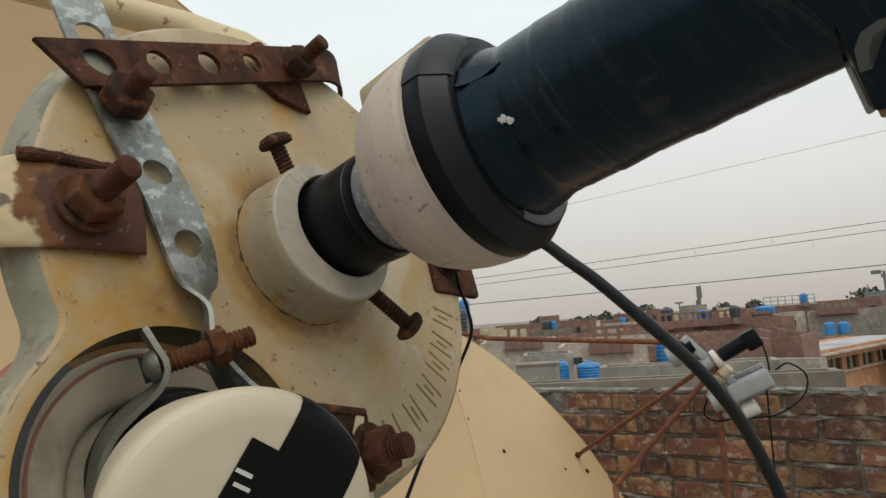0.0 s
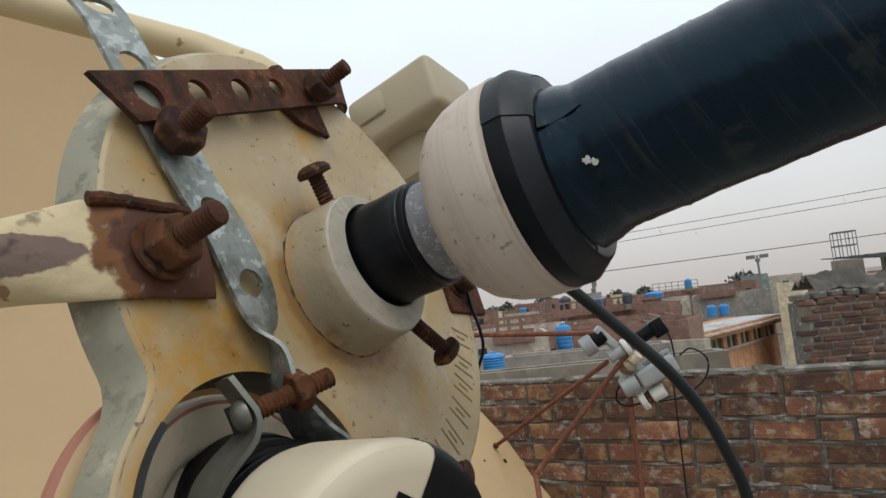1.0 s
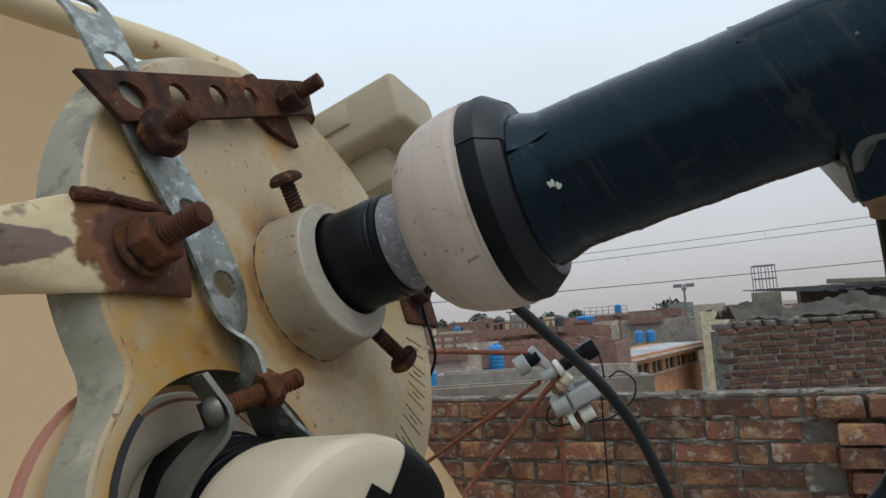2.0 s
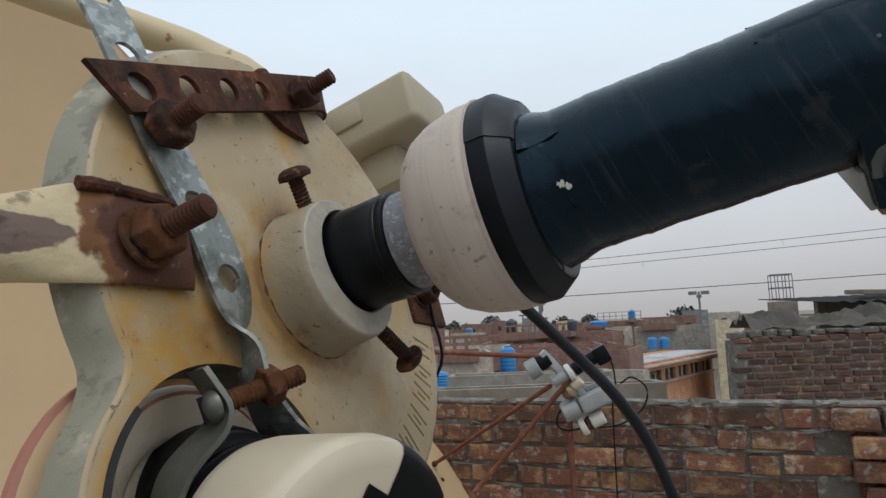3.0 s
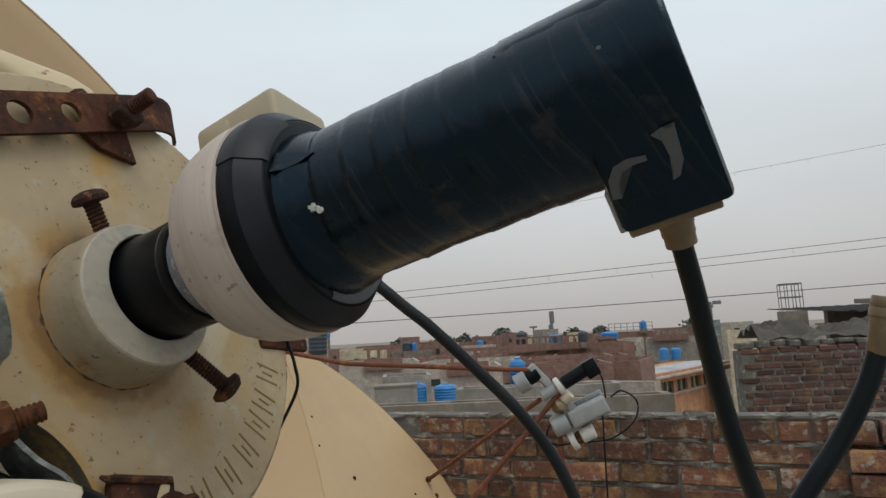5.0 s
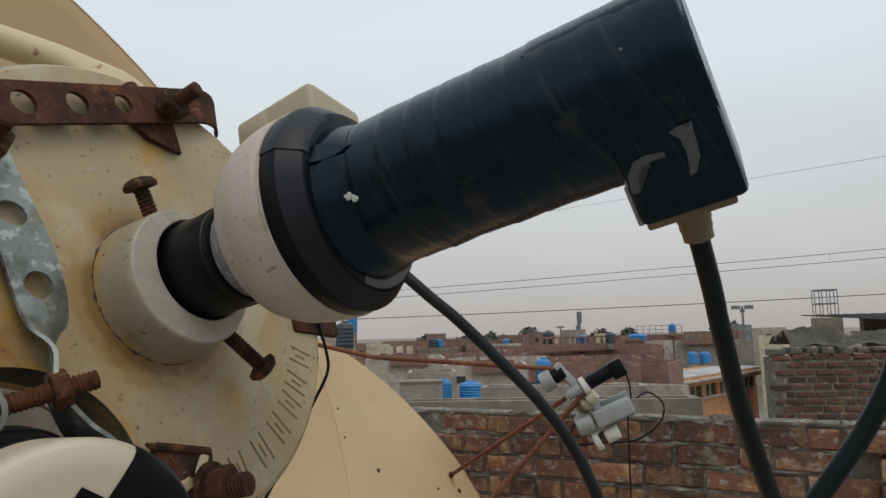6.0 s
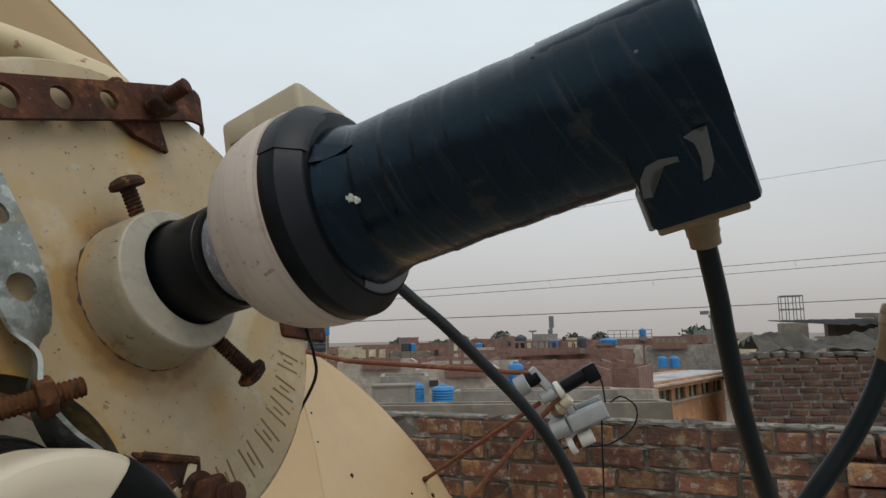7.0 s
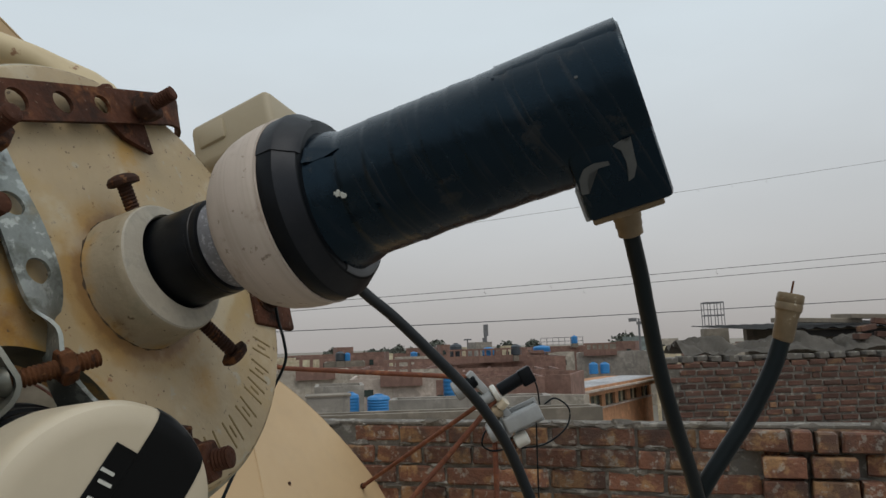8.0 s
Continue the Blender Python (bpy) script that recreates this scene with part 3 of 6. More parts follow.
def outline(r_main, r_lobe, n=160):
    """The union of the disc and the second ring, by angle about a point inside both."""
    px, py = -34.0, -38.0
    out = []
    for i in range(n):
        a = 2 * math.pi * i / n
        dx, dy = math.cos(a), math.sin(a)
        best = 0
        for cx, cy, r in ((CX, CY, r_main), (LX, LY, r_lobe)):
            ox, oy = px - cx, py - cy
            b = ox * dx + oy * dy
            disc = b * b - (ox * ox + oy * oy - r * r)
            if disc > 0:
                best = max(best, -b + math.sqrt(disc))
        out.append(best)
    reach = max(2, n // 45)
    soft = [sum(out[(i + k) % n] for k in range(-reach, reach + 1)) / (2 * reach + 1) for i in range(n)]
    return [(px + math.cos(2 * math.pi * i / n) * q, py + math.sin(2 * math.pi * i / n) * q) for i, q in enumerate(soft)]


def ring_pts(cx, cy, r, n):
    return [(cx + r * math.cos(2 * math.pi * i / n), cy + r * math.sin(2 * math.pi * i / n)) for i in range(n)]


def flat_with_hole(outer, inner, z, bm):
    a = [bm.verts.new(L(x, y, z)) for x, y in outer]
    b = [bm.verts.new(L(x, y, z)) for x, y in inner]
    ed = [bm.edges.new((p, q)) for ring in (a, b) for p, q in zip(ring, ring[1:] + ring[:1])]
    bmesh.ops.triangle_fill(bm, use_beauty=True, use_dissolve=False, edges=ed)
    return a, b


bm = bmesh.new()
o0, o1, o2 = outline(R_FACE - 1.2, R_LOBE - 1.0), outline(R_FACE + 0.3, R_LOBE + 0.3), outline(R_FACE + 1.2, R_LOBE + 1.0)
hole = ring_pts(LX, LY, R_HOLE, 72)
fa, fb = flat_with_hole(o0, hole, 0.0, bm)
prev = fa
for ring, z in ((o1, -0.35), (o2, -1.3)):
    cur = [bm.verts.new(L(x, y, z)) for x, y in ring]
    for i in range(len(cur)):
        j = (i + 1) % len(cur)
        bm.faces.new((prev[i], prev[j], cur[j], cur[i]))
    prev = cur
part("face", bm, "plate", plate, "cream paint with ochre rust runs")

bm = bmesh.new()
prev = None
for rm, rl, z in ((R_FACE + 1.2, R_LOBE + 1.0, -1.3), (R_FACE + 2.6, R_LOBE + 1.8, -3.2), (R_FACE + 4.4, R_LOBE + 2.6, -7.5), (R_BACK - 0.6, R_LOBE + 3.4, -12.0), (R_BACK, R_LOBE + 3.6, -14.0), (R_BACK - 0.8, R_LOBE + 3.0, -15.0), (R_BACK - 4.0, R_LOBE - 0.5, -15.0), (R_FACE - 2.5, R_LOBE - 3.0, -3.0)):
    cur = [bm.verts.new(L(x, y, z)) for x, y in outline(rm, rl)]
    if prev:
        for i in range(len(cur)):
            j = (i + 1) % len(cur)
            bm.faces.new((prev[i], prev[j], cur[j], cur[i]))
    prev = cur
part("turned_edge", bm, "plate_side", plate, "weathered grey turned-back edge")

# inner wall of the opening, darker than the turned edge
bm = bmesh.new()
prev = None
for r, z in ((R_HOLE, 0.0), (R_HOLE - 0.3, -1.0), (R_HOLE - 0.3, -15.0), (R_HOLE + 1.8, -15.0), (R_HOLE + 1.8, -3.0)):
    cur = [bm.verts.new(L(x, y, z)) for x, y in ring_pts(LX, LY, r, 72)]
    if prev:
        for i in range(72):
            bm.faces.new((prev[i], prev[(i + 1) % 72], cur[(i + 1) % 72], cur[i]))
    prev = cur
part("opening_wall", bm, "inside", plate, "dark inner wall of the round opening, spotted ochre")

# black strip stuck round part of the opening
bm = bmesh.new()
prev = None
for i in range(33):
    a = radians(128 + 72 * i / 32)
    cur = [bm.verts.new(L(LX + r * math.cos(a), LY + r * math.sin(a), z)) for r, z in ((R_HOLE + 0.2, 0.6), (R_HOLE - 2.0, 0.6), (R_HOLE - 2.4, -14.0), (R_HOLE - 0.5, -14.0))]
    if prev:
        for k in range(4):
            bm.faces.new((prev[k], prev[(k + 1) % 4], cur[(k + 1) % 4], cur[k]))
    else:
        bm.faces.new(cur)
    prev = cur
bm.faces.new(prev[::-1])
part("edge_strip", bm, "dark_edge", plate, "black strip along the opening")

# the collar, with a rolled foot
def collar_part(name, rows, mat, parent, label, seg=72, wobble=0.0):
    """Rings of (centre x, centre y, radius, height) in millimetres, joined."""
    bm = bmesh.new()
    prev = None
    for cx, cy, r, z in rows:
        cur = []
        for i in range(seg):
            a = 2 * math.pi * i / seg
            q = r * (1 + wobble * noise.noise(Vector((math.cos(a) * 2.5, math.sin(a) * 2.5, z * 0.15))))
            cur.append(bm.verts.new(L(cx + q * math.cos(a), cy + q * math.sin(a), z)))
        if prev:
            for i in range(seg):
                j = (i + 1) % seg
                bm.faces.new((prev[i], prev[j], cur[j], cur[i]))
        prev = cur
    return part(name, bm, mat, parent, label)


collar = collar_part("collar", [(1.4, -2.4, 32.2, 0.05), (1.5, -2.3, 31.9, 1.5), (1.6, -2.2, 31.6, 3), (1.8, -2, 31.3, 8), (2, -1.8, 30.8, 15), (2, -1.8, 30.6, 18.4), (2, -1.8, 30.0, 19.5)], "collar", plate, "rough cast collar", wobble=0.012)
collar_part("collar_face", [(2, -1.8, 30.0, 19.5), (2, -1.8, 29.4, 20.2), (7.0, 1.0, 23.4, 20.3), (7.2, 1.2, 22.8, 19.6), (7.6, 1.6, 22.8, -6)], "collar_face", collar, "pale ground face of the collar", wobble=0.006)

# dirt packed in the joint between collar and plate, and chipped paint along the plate's fold
bm = bmesh.new()
prev = None
for i in range(121):
    a = radians(-75 - 190 * i / 120)
    n1 = noise.noise(Vector((i * 0.31, 2, 0)))
    n2 = noise.noise(Vector((i * 0.17, 9, 0)))
    r0, w = 31.8 + 0.25 * n1, 0.45 + 0.6 * n2 + 0.3 * noise.noise(Vector((i * 0.9, 4, 0)))
    cur = [bm.verts.new(L(1.4 + q * math.cos(a), -2.4 + q * math.sin(a), z)) for q, z in ((r0, 0.1), (r0, 0.45 + 0.35 * n1), (r0 + max(0.2, w), 0.3), (r0 + max(0.5, 1.6 * w), 0.06))]
    if prev:
        for k in range(3):
            bm.faces.new((prev[k], prev[k + 1], cur[k + 1], cur[k]))
    prev = cur
part("dirt", bm, "dirt", collar, "dark dirt in the joint")

bm = bmesh.new()
prev = None
inner_line, outer_line = outline(R_FACE - 0.9, R_LOBE - 0.7, 700), outline(R_FACE + 0.1, R_LOBE + 0.1, 700)
for i in range(701):
    p, q = Vector(inner_line[i % 700]), Vector(outer_line[i % 700])
    n1 = noise.noise(Vector((p.x * 0.35, p.y * 0.35, 3))) + 0.7 * noise.noise(Vector((p.x * 0.07, p.y * 0.07, 5)))
    w = max(0.0, -0.02 + 0.40 * n1)
    e = 0.3 * noise.noise(Vector((p.x * 0.8, p.y * 0.8, 11)))
    c1, c2 = p.lerp(q, 0.55 + e - w), p.lerp(q, 0.57 + e + w * 0.8)
    cur = [bm.verts.new(L(c1.x, c1.y, 0.07)), bm.verts.new(L(c2.x, c2.y, 0.05))]
    if prev:
        bm.faces.new((prev[0], prev[1], cur[1], cur[0]))
    prev = cur
part("chipped_paint", bm, "dirt", plate, "chips along the folded edge", False)

# stamped marks along the rim, as plain thin strokes browner than the plate
for deg in (-24.5, -34.5, -43.0, -53.0, -63.5, -74.5):
    for turn, ln, r in ((-2.3, 15.0, 88.5), (2.3, 15.0, 88.5), (0.0, 7.0, 88.5)):
        a = radians(deg + turn)
        at = Matrix.Translation(L(CX + r * math.cos(a), CY + r * math.sin(a), 0.02)) @ Matrix.Rotation(radians(deg), 4, "Z")
        part("stamped_bar", box((ln * mm, 1.2 * mm, 0.34 * mm), at=at, bevel=0.15 * mm, seg=1), "groove", plate)


# ---- bolts and nuts ----
def bolt(name, label, base, tip, r=4.6, nut_at=None, nut_r=9.0, nut_h=8.0, head="none", mat="rust", nut_mat="rust_dark", spin=0.0, frame_=PLATE, washer=0.0):
    """A bolt from base to tip, millimetres in the plate's axes; nut_at: distance of the nut from the base."""
    b, t = L(*base), L(*tip)
    at = frame_ @ along(b, t, spin)
    ln = (t - b).length
    ob = thing(name, label, "bolt", at)
    part("shank", threads(r * mm, ln), mat, ob)
    if nut_at is not None:
        part("nut", hexnut(nut_r * mm, nut_h * mm, pose(0, 0, nut_at * mm), 0.07), nut_mat, ob, "", False)
    if washer:
        part("washer", lathe([(r * mm, (nut_at - 1.6) * mm), (washer * mm, (nut_at - 1.6) * mm), (washer * mm, nut_at * mm - 0.0001), (r * mm, nut_at * mm - 0.0001)], 28), nut_mat, ob)
    if head == "round":
        z = ln
        part("head", lathe([(0, z + 4.0 * mm), (3.4 * mm, z + 3.8 * mm), (5.6 * mm, z + 2.9 * mm), (6.9 * mm, z + 1.0 * mm), (6.7 * mm, z - 0.8 * mm), (r * mm, z - 1.3 * mm)], 24, wobble=0.12), nut_mat, ob)
    if head == "slotted":
        bm = lathe([(0, -4.6 * mm), (2.4 * mm, -4.2 * mm), (4.2 * mm, -3.0 * mm), (5.3 * mm, -1.2 * mm), (5.4 * mm, 0), (0, 0)], 28)
        part("head", bm, "zinc_dull", ob, "plated slotted head")
        # no cut is made: a black bar gives the shade of the slot
        part("slot", box((8.4 * mm, 1.3 * mm, 1.6 * mm), at=pose(0, 0, -4.0 * mm)), "stripe", ob)
    return ob


bolt("set_screw", "dark rusted round-headed set screw in the collar", (-6, 22, 12), (-12, 39.5, 14), 3.5, head="round", mat="rust_dark")
bolt("set_screw", "dark rusted round-headed set screw under the collar", (20, -24, 12), (36, -42, 15), 3.5, head="round", mat="rust_dark")
bolt("bolt", "rusted bolt through the perforated bar and strap", (-70.6, 49, 4), (-71.6, 50, 25), 4.0, 2.2, 8.9, 8.0, spin=0.3)
bolt("bolt", "rusted bolt at the end of the perforated bar", (16, 88.5, 2), (17.5, 90, 30), 3.8, 8, 7.9, 8, nut_mat="rust_dark", spin=0.1)
bolt("bolt", "thick rusted bolt through the flattened arm end", (-89.4, 6.8, 3), (-87.6, 7.4, 31.5), 4.1, 5.0, 9.0, 8.0, nut_mat="rust_orange", spin=0.4, washer=10.2)
bolt("bolt", "rusted bolt at the foot of the plate", (1.0, -88.5, 3), (5.3, -90.3, 23.5), 5.0, 5, 9.8, 8, nut_mat="rust", washer=11.5)
bolt("bolt", "dark rusted bolt through the side arm bracket", (96, -4, -4), (97, -4, 15), 4.6, 7, 8.6, 8, mat="rust_dark", washer=10)
bolt("clamp_screw", "slotted plated clamp screw with a rusted nut and end", (-75, -46.5, 4.5), (-48, -43, 18), 3.6, 16, 7.0, 5.5, head="slotted", mat="rust_orange", nut_mat="rust_orange")

# ---- perforated bar across the top of the plate ----
e_x = L(109.5, 34.0, 0).normalized()
e_y = Vector((0, 0, 1)).cross(e_x).normalized()
e_n = e_x.cross(e_y)
p0 = L(-90.5, 59.5, 6.0)


def bar_place(s, w):
    q = s - 0.134
    lift = 0.0 if q < 0 else -14.0 * q * q
    roll = 0.0 if q < 0 else q * 20
    shear = -0.50 * w * max(0.0, 1 - s / 0.03) - 0.25 * w * max(0.0, q) / 0.025
    return p0 + e_x * (s + shear) + e_y * (w * math.cos(roll)) + e_n * (lift + w * math.sin(roll)), (e_n * math.cos(roll) - e_y * math.sin(roll))


bar_ob = thing("perforated_bar", "brown rusted perforated flat steel bar bolted across the plate", "bracket", PLATE)
part("bar", strip(0.171, 0.0185, [(0.0150, 0.0054), (0.0395, 0.0053), (0.0640, 0.0053), (0.0885, 0.0048)], bar_place, 0.0022), "rust", bar_ob)
bm = bmesh.new()
pts2 = [(-2, 82), (24, 87), (26, 70), (8, 74)]
lo = [bm.verts.new(L(x, y, 1.0)) for x, y in pts2]
hi = [bm.verts.new(L(x, y, 3.6)) for x, y in pts2]
bm.faces.new(hi)
bm.faces.new(lo[::-1])
for i in range(4):
    bm.faces.new((lo[i], lo[(i + 1) % 4], hi[(i + 1) % 4], hi[i]))
part("wedge", bm, "rust", bar_ob, "rusted wedge plate under the bar")

# ---- galvanised perforated strap, twisted at its lower end into a clamp half ----
ctr = [(-78, 142, -16), (-77, 118, -9), (-77.5, 100, -1), (-76, 77, 3.2), (-70.5, 52.5, 3.4), (-64, 30, 4.0), (-59.5, 14, 5.0), (-56, -5, 5.0), (-53.5, -18, 3), (-54, -30, 4), (-57, -43, 6.5), (-49, -56, 4), (-39, -66, 2), (-35, -80, 0)]
wid = [(1, 0.25, 0.1), (1, 0.22, 0.1), (1, 0.2, 0.05), (1, 0.18, 0), (1, 0.15, 0), (1, 0.16, 0), (1, 0.2, 0), (1, 0.12, 0.0), (0.95, 0.1, -0.32), (0.5, 0, -1), (0.42, 0, -1), (0.2, 0, -1), (0, 0, -1), (0, 0, -1)]
strap = thing("perforated_strap", "galvanised perforated steel strap, bent and twisted down the plate", "strap", PLATE)
part("strap", ribbon([L(*q) for q in ctr], [Vector(q) for q in wid], 0.0195, 0.0016, [(0.038, 0.0056), (0.067, 0.0054), (0.096, 0.0054), (0.124, 0.0052), (0.152, 0.0052)]), "zinc", strap)

# other half of the clamp round the receiver's neck
ctr = [(-75.2, -33.5, 0.5), (-73.8, -40, 2.5), (-72.4, -47, 4.0), (-75.5, -53.0, 2.5), (-82, -57.5, -0.5), (-89.5, -64, -3.5), (-94.0, -74, -5.5), (-94.5, -87, -9), (-88, -99, -12), (-77, -105, -14)]
wid = [(-0.5, -0.18, 1), (-0.5, -0.2, 1), (-0.48, -0.25, 1), (-0.44, -0.32, 1), (-0.40, -0.38, 1), (-0.36, -0.4, 1), (-0.36, -0.4, 1), (-0.36, -0.4, 1), (-0.36, -0.4, 1), (-0.36, -0.4, 1)]
clamp = thing("neck_clamp", "dull plated band clamp bent round the receiver's neck", "clamp", PLATE)
part("band", ribbon([L(*q) for q in ctr], [Vector(q) for q in wid], 0.0160, 0.0018), "zinc_dull", clamp)

# ---- main receiver (taped body in the collar) ----
D1 = Vector((0.77396, -0.59211, 0.22447)).normalized()
X1 = (U - D1 * U.dot(D1)).normalized()
LNB = basis(X1, D1.cross(X1), D1, (-0.05260, 0.30020, 1.49279))
lnb = thing("receiver", "long receiver wrapped in black tape, white-capped, held in the collar", "satellite receiver", LNB)
part("neck", lathe([(20.3 * mm, 4 * mm), (20.3 * mm, 66 * mm)], 64), "neck", lnb, "speckled grey cast neck")
part("neck_tape", lathe([(20.4 * mm, 10 * mm), (21.9 * mm, 10.5 * mm), (22.1 * mm, 22 * mm), (21.8 * mm, 30 * mm), (22.2 * mm, 38 * mm), (21.9 * mm, 40 * mm), (22.3 * mm, 40.4 * mm), (22.2 * mm, 42 * mm), (21.8 * mm, 42.4 * mm), (22.1 * mm, 43 * mm), (21.8 * mm, 45.6 * mm), (20.3 * mm, 46 * mm)], 64, wobble=0.008), "tape", lnb, "black tape round the neck")
# the cap and its ring sit slightly askew on the neck
TZ = Vector((0.011, -0.019, 1.0)).normalized()
TX = (Vector((1, 0, 0)) - TZ * TZ.x).normalized()
TILT = basis(TX, TZ.cross(TX), TZ, (-0.0016, 0.0022, 0))


def turned(rows, seg=96, wobble=0.0):
    return lathe([(r * mm, z * mm) for r, z in rows], seg, at=TILT, wobble=wobble)


part("cap", turned([(20.3, 61), (27, 59.5), (31.5, 61.5), (35.6, 66), (38.7, 73), (40.2, 80), (40.9, 86), (40.9, 90.6), (40.6, 91.4), (38, 91.6)], 96, 0.003), "cap", lnb, "weathered off-white plastic cap")
part("cap_lip", turned([(40.5, 91.2), (41.1, 91.4), (41.2, 92.3), (40.0, 92.6)]), "cap", lnb)
ring_ob = part("ring", turned([(38.0, 91.8), (40.2, 92.2), (40.5, 93.0), (40.6, 99.0), (40.2, 99.8), (34.8, 106.6), (34.0, 107.0), (33.4, 107.1)]), "ring", lnb, "black ring with bevelled edge")
part("faded_band", turned([(40.45, 99.7), (40.0, 100.3), (35.0, 106.7)]), "tape_grey", ring_ob, "faded grey bevel")
part("rear_face", turned([(34.0, 107.1), (33.2, 107.3), (26.0, 107.4)]), "ring", ring_ob)
bm = bmesh.new()
prev = None
for k in range(31):
    a = radians(-108 + 72 * k / 30)
    row = [bm.verts.new(TILT @ Vector((r * mm * math.cos(a), r * mm * math.sin(a), z * mm))) for r, z in ((34.1, 107.15), (33.4, 107.6), (26.0, 107.7))]
    if prev:
        for q in range(2):
            bm.faces.new((prev[q], prev[q + 1], row[q + 1], row[q]))
    prev = row
part("bare_face", bm, "horn_grey", ring_ob, "bare pale grey plastic below the tape")
# overlapping end of the ring's tape, a raised edge over band and bevel
bm = bmesh.new()
prev = None
for r, z in ((40.5, 92.2), (40.8, 99.2), (40.3, 100.2), (35.1, 107.0), (33.0, 107.9)):
    row = []
    for k in range(13):
        a = radians(118 + 40 * k / 12)
        q = r + 0.30 * max(0.0, 1 - abs(k - 12) / 9)
        row.append(bm.verts.new(TILT @ Vector((q * mm * math.cos(a), q * mm * math.sin(a), z * mm))))
    edge = radians(158.2)
    row.append(bm.verts.new(TILT @ Vector(((r - 0.3) * mm * math.cos(edge), (r - 0.3) * mm * math.sin(edge), z * mm))))
    if prev:
        for k in range(13):
            bm.faces.new((prev[k], prev[k + 1], row[k + 1], row[k]))
    prev = row
part("tape_end", bm, "tape_grey", ring_ob, "end of the tape lapped over the ring", True)


def wrapped(rows, pitch, step, seg=84, lap=0.45):
    """A taped tube: rows of (height, radius) in millimetres; each turn of tape laps over the last."""
    bm = bmesh.new()
    h0, h1 = rows[0][0], rows[-1][0]
    grid = []
    count = int((h1 - h0) / step)
    for i in range(count + 1):
        h = h0 + (h1 - h0) * i / count
        for (ha, ra), (hb, rb) in zip(rows, rows[1:]):
            if ha <= h <= hb + 1e-6:
                r0 = ra + (rb - ra) * (h - ha) / max(hb - ha, 1e-6)
        ring = []
        for k in range(seg):
            a = 2 * math.pi * k / seg
            wave = 0.10 * math.sin(2 * a + h * 0.05)
            ph = (h / pitch - k / seg + wave) % 1.0
            edge = lap * (1 - ph) if ph > 0.12 else lap * ph / 0.12
            fade = min(1.0, (h - h0) / 6, (h1 - h) / 20 if h1 - h < 20 else 1.0)
            crease = ((h / 17.0) + 1.7 * math.sin(a + 0.4) + 0.5 * noise.noise(Vector((math.cos(a), math.sin(a), h * 0.03)))) % 1.0
            edge += 0.42 * max(0.0, 1 - abs(crease - 0.5) / 0.05) * max(0.0, noise.noise(Vector((math.cos(a) * 3, math.sin(a) * 3, h * 0.05 + 7))) * 1.8)
            skirt = max(0.0, 1 - (h - h0) / 11.0)
            r0a = r0 + 4.8 * skirt ** 1.5 * (0.5 - 0.5 * math.cos(a - 0.3))
            r = r0a + edge * fade + 0.5 * noise.noise(Vector((math.cos(a) * 1.6, math.sin(a) * 1.6, h * 0.06))) * fade
            ring.append(bm.verts.new((r * mm * math.cos(a), r * mm * math.sin(a), h * mm)))
        grid.append(ring)
    for a, b in zip(grid, grid[1:]):
        for k in range(seg):
            bm.faces.new((a[k], a[(k + 1) % seg], b[(k + 1) % seg], b[k]))
    bm.faces.new(grid[0][::-1])
    bm.faces.new(grid[-1])
    return bm


body_ob = part("body", wrapped([(107, 27.6), (112, 28.0), (118, 27.2), (180, 26.6), (230, 26.6), (232.4, 26.2), (233.4, 25.2)], 12.5, 0.8, 110, 0.28), "tape_body", lnb, "body wrapped in overlapping dark tape, creased")
bm = bmesh.new()
prev = None
for i in range(25):
    h = 186 + 46.5 * i / 24
    row = []
    for k in range(9):
        a = radians(112 + 34 * k / 8)
        q = 26.95 + (0.2 if 0 < k < 8 else -0.4) * (1 if i > 0 else -1) + 0.12 * noise.noise(Vector((h * 0.2, k * 0.4, 5)))
        row.append(bm.verts.new((q * mm * math.cos(a), q * mm * math.sin(a), h * mm)))
    if prev:
        for k in range(8):
            bm.faces.new((prev[k], prev[k + 1], row[k + 1], row[k]))
    prev = row
part("tape_lap", bm, "tape_body", body_ob, "lengthwise lap of tape")
# small flap of tape lifting beside the ring
bm = bmesh.new()
top = [bm.verts.new(Matrix.Rotation(radians(a), 4, "Z") @ Vector((r * mm, 0, h * mm))) for a, r, h in ((165, 33.2, 108.2), (163, 30.2, 112), (160, 28.5, 116), (156, 28.0, 122), (152, 28.0, 118), (150, 29.2, 113), (149, 31.8, 108.4))]
low = [bm.verts.new(v.co * 1.0 - Vector((v.co.x, v.co.y, 0)).normalized() * 0.0012) for v in top]
bm.faces.new(top)
bm.faces.new(low[::-1])
for k in range(7):
    bm.faces.new((top[k], top[(k + 1) % 7], low[(k + 1) % 7], low[k]))
part("tape_flap", bm, "tape_body", body_ob, "lifted corner of tape")
# connector housing below the end of the body
BOX_DIR = radians(-62)
bx = Matrix.Rotation(BOX_DIR, 4, "Z")
part("connector_housing", box((37 * mm, 49 * mm, 31.0 * mm), at=bx @ pose(17.8 * mm, 0, 218.0 * mm), bevel=2.2 * mm), "tape_body", lnb, "black connector housing")
part("housing_base", box((3.2 * mm, 44 * mm, 26 * mm), at=bx @ pose(37.0 * mm, 0, 216.6 * mm), bevel=0.8 * mm), "brass", lnb, "tan base of the housing")
part("housing_side", box((13 * mm, 42 * mm, 2.0 * mm), at=bx @ pose(30.0 * mm, 0, 202.2 * mm), bevel=0.6 * mm), "grey_lnb", lnb, "pale side of the housing")
